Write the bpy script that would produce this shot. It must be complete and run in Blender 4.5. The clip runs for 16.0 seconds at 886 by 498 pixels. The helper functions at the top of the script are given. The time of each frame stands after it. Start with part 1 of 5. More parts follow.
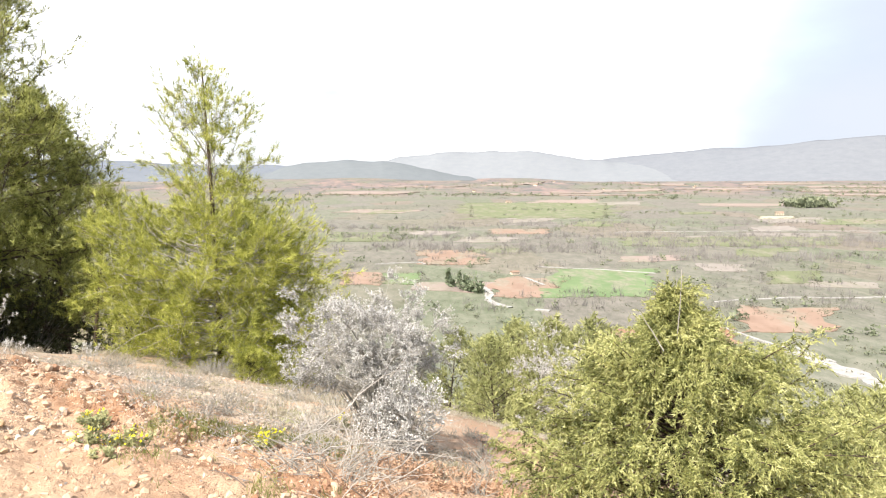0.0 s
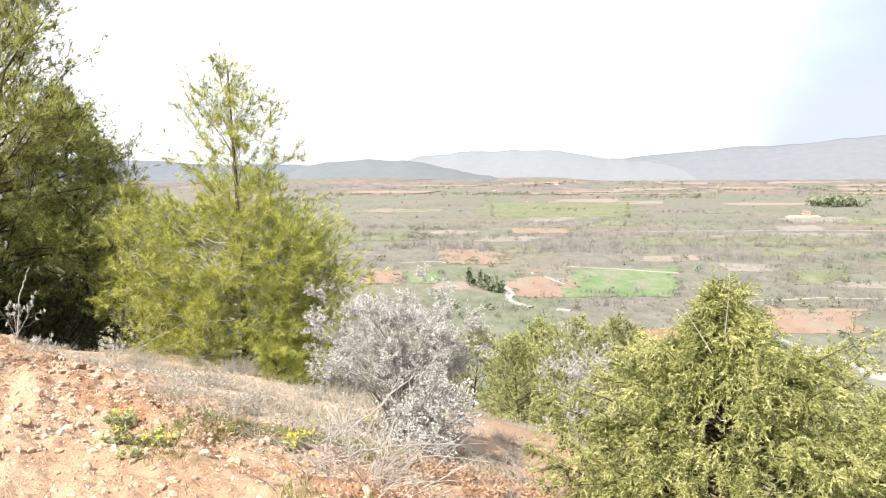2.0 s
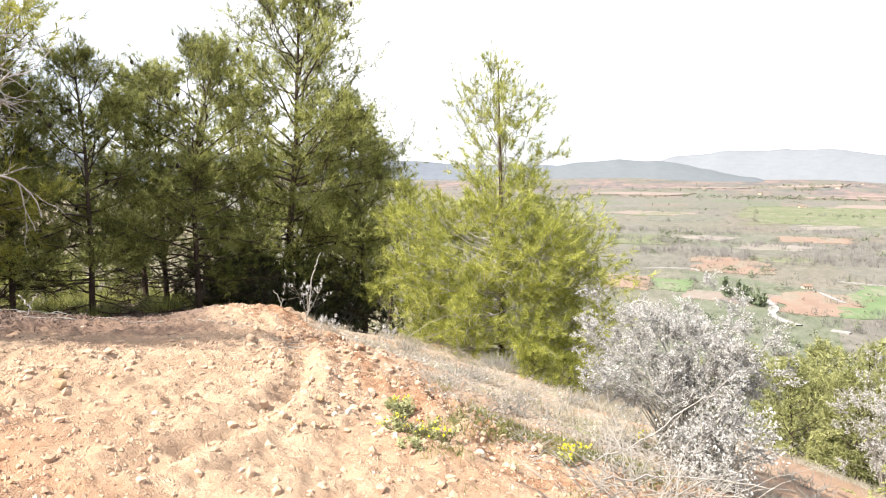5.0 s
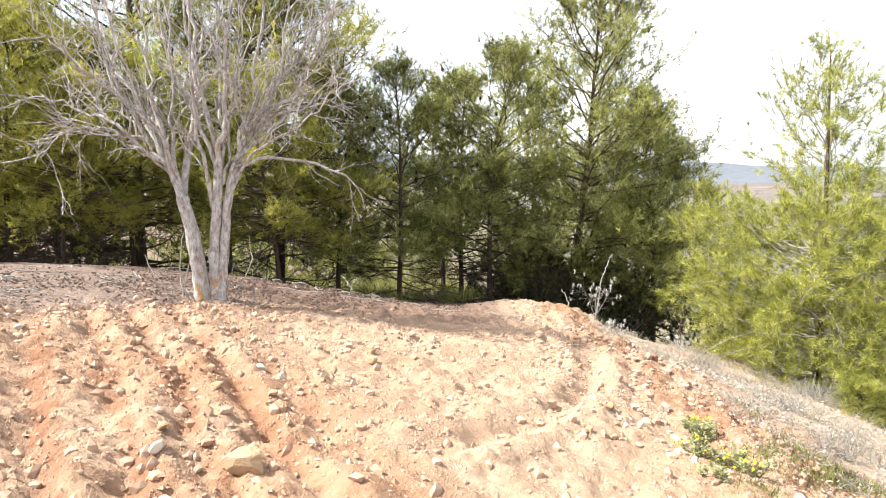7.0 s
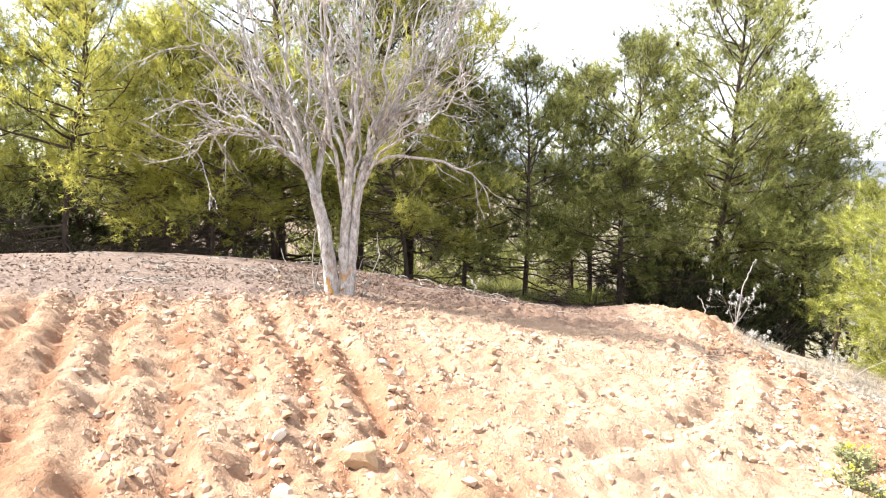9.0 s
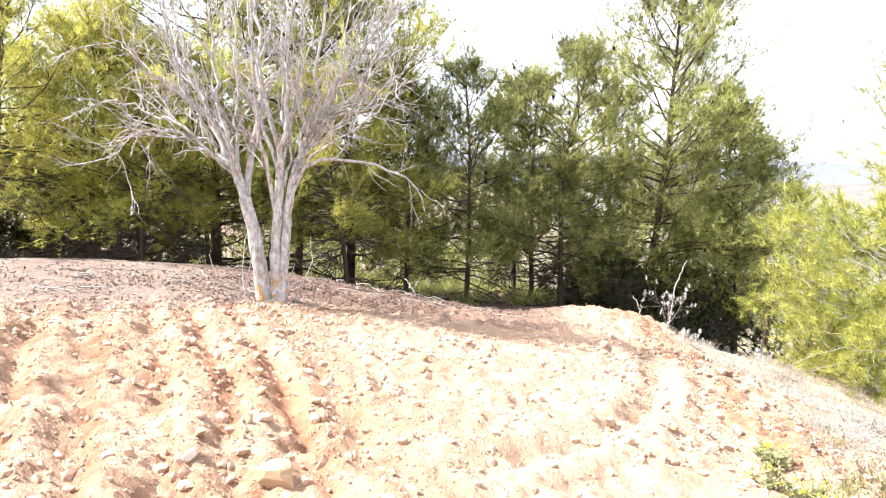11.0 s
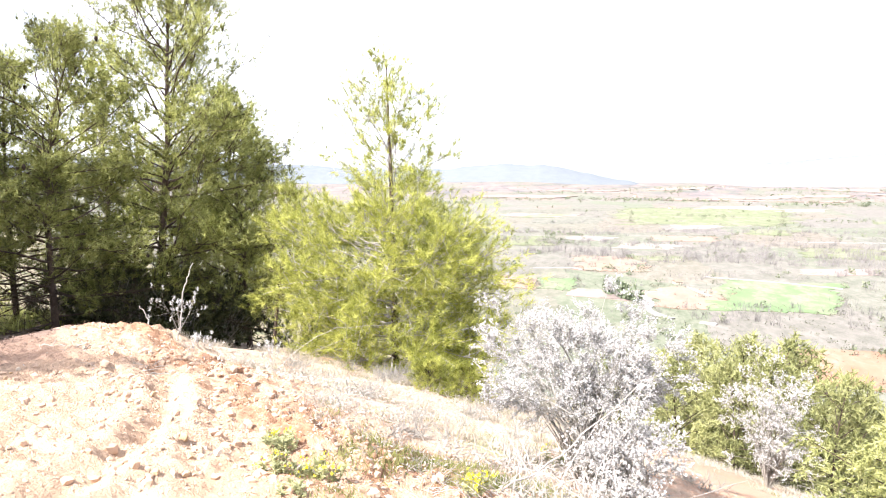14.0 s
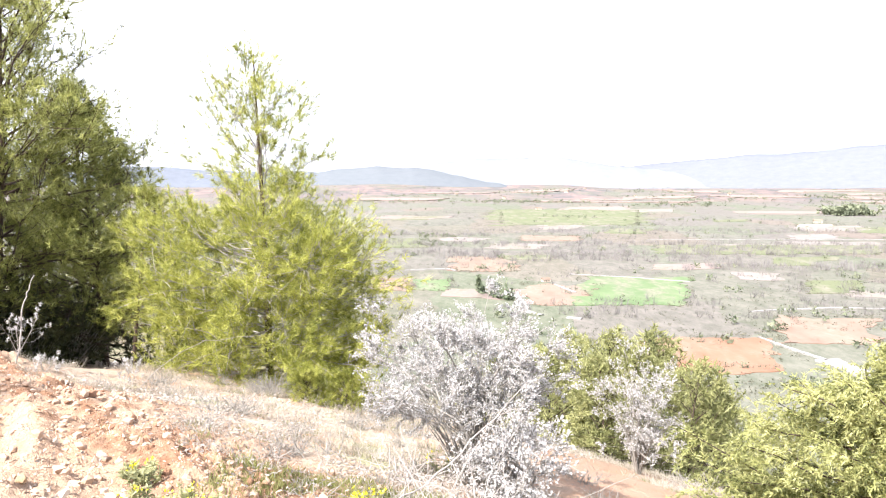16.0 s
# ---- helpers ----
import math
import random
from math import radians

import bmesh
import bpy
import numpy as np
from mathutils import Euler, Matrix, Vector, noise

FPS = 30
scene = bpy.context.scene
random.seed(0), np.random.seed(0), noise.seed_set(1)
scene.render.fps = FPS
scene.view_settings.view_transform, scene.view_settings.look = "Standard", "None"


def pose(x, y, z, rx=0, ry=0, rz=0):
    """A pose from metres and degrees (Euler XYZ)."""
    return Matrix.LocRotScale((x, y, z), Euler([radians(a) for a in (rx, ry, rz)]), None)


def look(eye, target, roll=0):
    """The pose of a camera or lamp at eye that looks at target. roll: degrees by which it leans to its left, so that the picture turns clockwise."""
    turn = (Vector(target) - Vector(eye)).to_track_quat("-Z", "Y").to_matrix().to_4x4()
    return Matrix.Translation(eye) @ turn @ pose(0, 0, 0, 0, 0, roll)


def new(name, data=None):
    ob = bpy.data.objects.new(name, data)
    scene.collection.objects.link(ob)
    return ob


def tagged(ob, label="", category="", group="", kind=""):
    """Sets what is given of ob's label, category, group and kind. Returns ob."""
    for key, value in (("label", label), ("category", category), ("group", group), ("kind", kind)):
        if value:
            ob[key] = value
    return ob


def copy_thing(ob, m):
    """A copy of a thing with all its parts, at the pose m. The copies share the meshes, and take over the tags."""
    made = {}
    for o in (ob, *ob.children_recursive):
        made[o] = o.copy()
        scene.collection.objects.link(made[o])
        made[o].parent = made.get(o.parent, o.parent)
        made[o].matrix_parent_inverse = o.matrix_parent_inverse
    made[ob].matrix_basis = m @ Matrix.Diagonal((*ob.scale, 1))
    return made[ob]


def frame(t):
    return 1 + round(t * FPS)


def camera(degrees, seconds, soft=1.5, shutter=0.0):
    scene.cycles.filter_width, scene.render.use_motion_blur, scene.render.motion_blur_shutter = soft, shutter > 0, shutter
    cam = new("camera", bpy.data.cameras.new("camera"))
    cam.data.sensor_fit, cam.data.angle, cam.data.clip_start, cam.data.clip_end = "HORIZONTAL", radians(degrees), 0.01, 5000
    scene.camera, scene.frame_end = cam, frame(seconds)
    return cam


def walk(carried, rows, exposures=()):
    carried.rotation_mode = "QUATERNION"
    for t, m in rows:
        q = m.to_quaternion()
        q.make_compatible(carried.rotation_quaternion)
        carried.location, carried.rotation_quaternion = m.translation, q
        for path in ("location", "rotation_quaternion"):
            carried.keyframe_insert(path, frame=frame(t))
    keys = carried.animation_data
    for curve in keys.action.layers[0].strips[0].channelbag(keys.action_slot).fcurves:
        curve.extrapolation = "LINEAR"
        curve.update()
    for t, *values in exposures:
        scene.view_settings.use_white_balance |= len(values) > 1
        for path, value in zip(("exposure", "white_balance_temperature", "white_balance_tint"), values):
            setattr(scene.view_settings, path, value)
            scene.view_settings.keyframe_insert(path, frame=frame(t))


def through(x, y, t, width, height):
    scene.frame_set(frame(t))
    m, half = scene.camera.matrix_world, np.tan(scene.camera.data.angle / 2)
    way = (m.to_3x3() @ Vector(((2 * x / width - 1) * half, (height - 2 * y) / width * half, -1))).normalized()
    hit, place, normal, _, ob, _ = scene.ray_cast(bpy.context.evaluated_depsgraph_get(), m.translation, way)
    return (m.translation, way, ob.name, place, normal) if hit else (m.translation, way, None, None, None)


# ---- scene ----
cam = camera(66.7, 16.0, soft=1.1)
PATH = [
    (0, (0.002, 0.002, 1.553), (0.002, 1.99, 1.33), -0.0),
    (0.5, (-0.014, 0.039, 1.547), (-0.033, 2.026, 1.323), -0.1),
    (1, (-0.031, 0.067, 1.538), (-0.062, 2.054, 1.314), -0.1),
    (1.5, (-0.055, 0.11, 1.528), (-0.099, 2.097, 1.304), -0.1),
    (2, (-0.083, 0.144, 1.521), (-0.144, 2.131, 1.296), -0.1),
    (2.5, (-0.119, 0.178, 1.514), (-0.22, 2.162, 1.288), -0.1),
    (3, (-0.165, 0.212, 1.508), (-0.345, 2.19, 1.279), -0.1),
    (3.5, (-0.219, 0.264, 1.502), (-0.552, 2.222, 1.272), -0.1),
    (6, (-0.508, 0.509, 1.44), (-1.61, 2.163, 1.215), 0.5),
    (6.5, (-0.543, 0.522, 1.433), (-1.842, 2.026, 1.207), 0.5),
    (7, (-0.562, 0.535, 1.424), (-2.004, 1.903, 1.198), 0.5),
    (7.5, (-0.584, 0.551, 1.412), (-2.133, 1.796, 1.187), 0.5),
    (8, (-0.6, 0.565, 1.413), (-2.231, 1.7, 1.184), 0.6),
    (10.5, (-0.605, 0.721, 1.438), (-2.292, 1.77, 1.205), 0.5),
    (11, (-0.591, 0.755, 1.449), (-2.179, 1.949, 1.218), 0.6),
    (11.5, (-0.59, 0.79, 1.454), (-1.993, 2.197, 1.225), 0.6),
    (12, (-0.578, 0.805, 1.449), (-1.795, 2.376, 1.226), 0.6),
    (12.5, (-0.572, 0.82, 1.447), (-1.586, 2.529, 1.228), 0.6),
    (13, (-0.574, 0.842, 1.446), (-1.409, 2.646, 1.225), 0.4),
    (13.5, (-0.554, 0.864, 1.444), (-1.176, 2.753, 1.227), 0.3),
    (14, (-0.556, 0.897, 1.435), (-1.01, 2.833, 1.222), 0.2),
    (14.5, (-0.57, 0.926, 1.43), (-0.888, 2.889, 1.221), 0.2),
    (15, (-0.577, 0.964, 1.435), (-0.803, 2.94, 1.225), 0.0),
    (15.5, (-0.595, 1.008, 1.432), (-0.748, 2.992, 1.224), 0.1),
    (16, (-0.623, 1.073, 1.422), (-0.71, 3.061, 1.218), 0.1),
]
walk(cam, [(t, look(eye, target, roll)) for t, eye, target, roll in PATH],
     exposures=[(0.0, 1.6, 6500, 10), (3.7, 1.62, 6450, 10), (8.2, 1.92, 6350, 10), (10.4, 2.27, 6250, 13), (12.5, 2.40, 6080, 15), (14.5, 2.18, 6080, 15), (16.0, 2.02, 6080, 15)])

# ---- sky and sun ----
SUN = Vector((-0.60, -0.77, 1.10)).normalized()
world = bpy.data.worlds.new("sky")
scene.world = world
world.use_nodes = True
wn, wl = world.node_tree.nodes, world.node_tree.links
wn.clear()
w_out = wn.new("ShaderNodeOutputWorld")
w_bg = wn.new("ShaderNodeBackground")
w_sky = wn.new("ShaderNodeTexSky")
w_sky.sky_type, w_sky.sun_disc = "NISHITA", False
w_sky.sun_elevation = math.asin(SUN.z)
w_sky.sun_rotation = math.atan2(SUN.x, SUN.y)
w_sky.air_density, w_sky.dust_density = 1.0, 2.0
w_co = wn.new("ShaderNodeTexCoord")
w_map = wn.new("ShaderNodeMapping")
w_map.inputs["Scale"].default_value = (1.0, 1.0, 2.6)
w_map.inputs["Location"].default_value = (0.35, 0.1, 0.2)
w_noise = wn.new("ShaderNodeTexNoise")
w_noise.inputs["Scale"].default_value, w_noise.inputs["Detail"].default_value = 1.7, 7.0
w_noise.inputs["Roughness"].default_value = 0.52
w_ramp = wn.new("ShaderNodeValToRGB")
w_ramp.color_ramp.elements[0].position, w_ramp.color_ramp.elements[1].position = 0.42, 0.62
w_ramp.color_ramp.elements[0].color = (0.35, 0.35, 0.35, 1)
w_mix = wn.new("ShaderNodeMix")
w_mix.data_type = "RGBA"
w_mix.inputs[7].default_value = (6.6, 6.65, 6.8, 1)
wl.new(w_co.outputs["Generated"], w_map.inputs["Vector"])
wl.new(w_map.outputs["Vector"], w_noise.inputs["Vector"])
wl.new(w_noise.outputs["Fac"], w_ramp.inputs["Fac"])
wl.new(w_ramp.outputs["Color"], w_mix.inputs[0])
wl.new(w_sky.outputs["Color"], w_mix.inputs[6])
w_gap = wn.new("ShaderNodeTexNoise")
w_gap.inputs["Scale"].default_value, w_gap.inputs["Detail"].default_value = 2.3, 5.0
w_gap_ramp = wn.new("ShaderNodeValToRGB")
w_gap_ramp.color_ramp.elements[0].position, w_gap_ramp.color_ramp.elements[1].position = 0.50, 0.70
w_blue = wn.new("ShaderNodeMix")
w_blue.data_type = "RGBA"
w_blue.inputs[7].default_value = (2.75, 2.95, 3.3, 1)
w_shift = wn.new("ShaderNodeMapping")
w_shift.inputs["Scale"].default_value = (1.0, 1.0, 2.2)
w_shift.inputs["Location"].default_value = (1.7, 0.4, 0.9)
wl.new(w_co.outputs["Generated"], w_shift.inputs["Vector"])
wl.new(w_shift.outputs["Vector"], w_gap.inputs["Vector"])
wl.new(w_gap.outputs["Fac"], w_gap_ramp.inputs["Fac"])
wl.new(w_gap_ramp.outputs["Color"], w_blue.inputs[0])
w_far = wn.new("ShaderNodeVectorMath")
w_far.operation = "DOT_PRODUCT"
w_far.inputs[1].default_value = Vector((math.sin(radians(37)), math.cos(radians(37)), 0.075)).normalized()
wl.new(w_co.outputs["Generated"], w_far.inputs[0])
w_add = wn.new("ShaderNodeMath")
w_add.operation = "MULTIPLY_ADD"
w_add.inputs[1].default_value = 0.07
wl.new(w_noise.outputs["Fac"], w_add.inputs[0])
wl.new(w_far.outputs["Value"], w_add.inputs[2])
w_edge = wn.new("ShaderNodeMapRange")
w_edge.interpolation_type = "SMOOTHSTEP"
w_edge.inputs["From Min"].default_value, w_edge.inputs["From Max"].default_value = 0.982, 1.022
wl.new(w_add.outputs[0], w_edge.inputs["Value"])
w_thin = wn.new("ShaderNodeMix")
w_thin.data_type = "RGBA"
w_thin.inputs[7].default_value = (2.55, 2.85, 3.3, 1)
wl.new(w_edge.outputs["Result"], w_thin.inputs[0])
wl.new(w_mix.outputs[2], w_thin.inputs[6])
wl.new(w_thin.outputs[2], w_blue.inputs[6])
wl.new(w_blue.outputs[2], w_bg.inputs["Color"])
w_bg.inputs["Strength"].default_value = 0.1
wl.new(w_bg.outputs["Background"], w_out.inputs["Surface"])

sun = new("sun", bpy.data.lights.new("sun", "SUN"))
sun.data.energy, sun.data.angle, sun.data.color = 4.0, radians(1.0), (1.0, 0.95, 0.87)
sun.matrix_world = look(SUN * 50, (0, 0, 0))


# ---- materials ----
class Nodes:
    """Helpers for building a node material."""

    def __init__(self, name):
        self.mat = bpy.data.materials.new(name)
        self.mat.use_nodes = True
        self.tree = self.mat.node_tree
        self.bsdf = self.tree.nodes["Principled BSDF"]
        self.out = self.tree.nodes["Material Output"]

    def node(self, kind, links=None, **values):
        n = self.tree.nodes.new(kind)
        for key, value in values.items():
            n.inputs[key.replace("_", " ")].default_value = value
        for key, src in (links or {}).items():
            self.tree.links.new(src, n.inputs[key])
        return n

    def link(self, a, b):
        self.tree.links.new(a, b)

    def noise(self, scale, detail=4.0, rough=0.55, vector=None, stretch=None):
        n = self.node("ShaderNodeTexNoise", Scale=scale, Detail=detail, Roughness=rough)
        if stretch:
            m = self.node("ShaderNodeMapping", {"Vector": vector})
            m.inputs["Scale"].default_value = stretch
            vector = m.outputs["Vector"]
        if vector:
            self.link(vector, n.inputs["Vector"])
        return n.outputs["Fac"]

    def ramp(self, fac, *stops):
        n = self.node("ShaderNodeValToRGB", {"Fac": fac})
        els = n.color_ramp.elements
        while len(els) < len(stops):
            els.new(0.5)
        for e, (p, c) in zip(els, stops):
            e.position, e.color = p, (*c, 1)
        return n.outputs["Color"]

    def mix(self, fac, a, b, blend="MIX"):
        n = self.node("ShaderNodeMix")
        n.data_type, n.blend_type = "RGBA", blend
        for slot, v in ((0, fac), (6, a), (7, b)):
            if isinstance(v, (tuple, float, int)):
                n.inputs[slot].default_value = v if slot == 0 else (*v, 1)
            else:
                self.link(v, n.inputs[slot])
        return n.outputs[2]

    def maths(self, op, a, b=0.0, c=0.0):
        n = self.node("ShaderNodeMath")
        n.operation = op
        for slot, v in enumerate((a, b, c)):
            if isinstance(v, (float, int)):
                n.inputs[slot].default_value = v
            else:
                self.link(v, n.inputs[slot])
        return n.outputs[0]

    def step(self, value, lo, hi):
        n = self.node("ShaderNodeMapRange", {"Value": value})
        n.interpolation_type = "SMOOTHSTEP"
        n.inputs["From Min"].default_value, n.inputs["From Max"].default_value = lo, hi
        return n.outputs["Result"]

    def place(self):
        return self.node("ShaderNodeNewGeometry").outputs["Position"]

    def local(self):
        return self.node("ShaderNodeTexCoord").outputs["Object"]

    def bump(self, height, strength=0.5, distance=0.01):
        n = self.node("ShaderNodeBump", {"Height": height}, Strength=strength, Distance=distance)
        self.link(n.outputs["Normal"], self.bsdf.inputs["Normal"])

    def done(self, colour=None, rough=0.8, spec=0.3):
        self.bsdf.inputs["Roughness"].default_value = rough
        self.bsdf.inputs["Specular IOR Level"].default_value = spec
        if colour is not None:
            if isinstance(colour, tuple):
                self.bsdf.inputs["Base Color"].default_value = (*colour, 1)
            else:
                self.link(colour, self.bsdf.inputs["Base Color"])
        return self.mat


def leaf_material(name, dark, mid, light, through=0.3, rough=0.55, clump=2.0):
    """Leaves or needles: each one varies, clumps vary, and light passes through."""
    k = Nodes(name)
    one = k.node("ShaderNodeNewGeometry").outputs["Random Per Island"]
    tree = k.node("ShaderNodeObjectInfo").outputs["Random"]
    patch = k.noise(clump, 3.0, 0.6, k.place())
    fac = k.maths("ADD", k.maths("MULTIPLY", one, 0.45), k.maths("MULTIPLY", k.step(patch, 0.3, 0.7), 0.55))
    colour = k.ramp(fac, (0.1, dark), (0.5, mid), (0.95, light))
    hsv = k.node("ShaderNodeHueSaturation", {"Color": colour, "Value": k.maths("ADD", 0.85, k.maths("MULTIPLY", tree, 0.3))})
    colour = hsv.outputs["Color"]
    k.done(colour, rough, 0.35)
    glow = k.node("ShaderNodeBsdfTranslucent", {"Color": colour})
    blend = k.node("ShaderNodeMixShader", {1: k.bsdf.outputs["BSDF"], 2: glow.outputs["BSDF"]}, Fac=through)
    k.link(blend.outputs["Shader"], k.out.inputs["Surface"])
    return k.mat


def bark_material(name, dark, light, scale=18.0, rough=0.9):
    k = Nodes(name)
    n = k.noise(scale, 6.0, 0.65, k.local(), (1, 1, 0.35))
    big = k.noise(2.2, 3.0, 0.5, k.local())
    k.bump(n, 0.7, 0.012)
    fac = k.maths("ADD", k.maths("MULTIPLY", n, 0.7), k.maths("MULTIPLY", big, 0.3))
    return k.done(k.ramp(fac, (0.3, dark), (0.7, light)), rough, 0.2)


def plain_material(name, a, b, scale=6.0, rough=0.85, bump=0.3):
    k = Nodes(name)
    n = k.noise(scale, 5.0, 0.6, k.place())
    if bump:
        k.bump(k.noise(scale * 8, 4.0, 0.6, k.place()), bump, 0.01)
    return k.done(k.ramp(n, (0.3, a), (0.7, b)), rough, 0.25)


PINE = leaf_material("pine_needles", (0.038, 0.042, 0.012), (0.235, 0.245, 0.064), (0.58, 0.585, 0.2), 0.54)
# Brighter, yellower copy of the pine needles, with sunlight put into its colour.
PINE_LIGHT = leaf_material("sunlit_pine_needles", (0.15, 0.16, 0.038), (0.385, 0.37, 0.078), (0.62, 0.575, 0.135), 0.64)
YOUNG_PINE = leaf_material("young_pine_needles", (0.065, 0.08, 0.014), (0.29, 0.3, 0.052), (0.57, 0.56, 0.16), 0.4, clump=4.5)
JUNIPER = leaf_material("juniper_sprays", (0.075, 0.09, 0.028), (0.37, 0.378, 0.13), (0.67, 0.648, 0.3), 0.42, clump=7.0)
SILVER = leaf_material("silvery_leaves", (0.215, 0.205, 0.188), (0.51, 0.492, 0.465), (0.69, 0.672, 0.64), 0.3, clump=9.0)
SPURGE = leaf_material("spurge_leaves", (0.2, 0.21, 0.11), (0.34, 0.34, 0.17), (0.46, 0.45, 0.24), 0.35, clump=9.0)
YELLOW = leaf_material("yellow_flowers", (0.495, 0.432, 0.018), (0.648, 0.567, 0.027), (0.765, 0.693, 0.072), 0.3, clump=9.0)
GRASS = leaf_material("dry_grass_blades", (0.268, 0.223, 0.163), (0.386, 0.342, 0.268), (0.521, 0.476, 0.402), 0.35, clump=1.3)
GREEN_GRASS = leaf_material("green_grass_blades", (0.11, 0.125, 0.035), (0.22, 0.225, 0.07), (0.34, 0.32, 0.13), 0.3, clump=2.0)
# Shrub leaves made near-black to pass for deep shade below the crowns.
SHADE_LEAF = leaf_material("shade_dark_leaves", (0.02, 0.025, 0.008), (0.052, 0.057, 0.02), (0.12, 0.12, 0.045), 0.2)
HILL_PINE = leaf_material("dull_olive_needles", (0.135, 0.145, 0.056), (0.295, 0.3, 0.115), (0.46, 0.45, 0.21), 0.4, clump=0.9)
SLOPE_GREEN = leaf_material("olive_slope_leaves", (0.10, 0.12, 0.035), (0.265, 0.275, 0.08), (0.46, 0.45, 0.165), 0.38, clump=0.9)
PINE_BARK = bark_material("pine_bark", (0.031, 0.022, 0.017), (0.105, 0.074, 0.056))
GREY_TWIG = bark_material("grey_twigs", (0.167, 0.151, 0.126), (0.377, 0.351, 0.309), 30.0)
DRY_STALK = bark_material("dry_stalks", (0.195, 0.172, 0.147), (0.43, 0.392, 0.35), 40.0)
CONE_BROWN = plain_material("cone_brown", (0.019, 0.012, 0.01), (0.05, 0.034, 0.025), 40.0)
STONE = plain_material("tan_limestone", (0.34, 0.225, 0.125), (0.455, 0.325, 0.205), 16.0, 0.95, 0.9)
WHITE_STONE = plain_material("white_stone", (0.43, 0.345, 0.255), (0.57, 0.485, 0.385), 14.0, 0.85, 0.5)


def bare_bark():
    """Pale grey bark with tan streaks and orange lichen near the foot."""
    k = Nodes("bare_tree_bark")
    p = k.local()
    n = k.noise(34.0, 7.0, 0.75, p, (1, 1, 0.42))
    big = k.noise(6.0, 5.0, 0.65, p, (1.6, 1.6, 0.3))
    k.bump(n, 1.0, 0.016)
    grey = k.ramp(n, (0.33, (0.12, 0.105, 0.094)), (0.45, (0.34, 0.312, 0.29)), (0.62, (0.59, 0.56, 0.525)))
    tan = k.mix(k.maths("MULTIPLY", k.step(big, 0.52, 0.64), 0.5), grey, (0.23, 0.155, 0.10))
    z = k.node("ShaderNodeSeparateXYZ", {"Vector": p}).outputs["Z"]
    low = k.maths("MULTIPLY", k.step(z, 0.42, 0.05), k.step(k.noise(11.0, 3.0, 0.5, p), 0.52, 0.6))
    return k.done(k.mix(low, tan, (0.42, 0.2, 0.02)), 0.85, 0.25)


BARE_BARK = bare_bark()


def soil_colours(k, p):
    """Dry orange plough soil with pale crust, damp red patches and furrows darkened for damp and shade."""
    fine = k.noise(38.0, 6.0, 0.65, p)
    mid = k.noise(3.0, 7.0, 0.68, p)
    big = k.noise(0.7, 3.0, 0.5, p)
    a = k.ramp(fine, (0.25, (0.2, 0.112, 0.066)), (0.75, (0.34, 0.225, 0.147)))
    pale = k.mix(k.maths("MULTIPLY", k.step(mid, 0.38, 0.64), 0.9), a, (0.425, 0.302, 0.203))
    dry = k.mix(k.step(big, 0.42, 0.62), pale, k.mix(0.5, pale, (0.31, 0.167, 0.093)))
    xyz = k.node("ShaderNodeSeparateXYZ", {"Vector": p})
    v = k.maths("ADD", k.maths("MULTIPLY", xyz.outputs["X"], 0.2), k.maths("MULTIPLY", xyz.outputs["Y"], 0.98))
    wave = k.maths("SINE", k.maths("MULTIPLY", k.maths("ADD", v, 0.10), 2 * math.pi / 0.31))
    # redder, darker troughs: moist soil, plus furrow shade painted into the colour
    damp_shade = k.maths("MULTIPLY", k.step(k.maths("ADD", wave, k.maths("MULTIPLY", k.maths("SUBTRACT", mid, 0.5), 5.0)), 0.0, -1.2), k.step(v, 2.2, 1.2))
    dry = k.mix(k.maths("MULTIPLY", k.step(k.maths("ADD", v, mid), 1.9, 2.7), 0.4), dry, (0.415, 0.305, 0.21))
    return k.mix(k.maths("MULTIPLY", damp_shade, 0.72), dry, (0.24, 0.118, 0.066)), fine


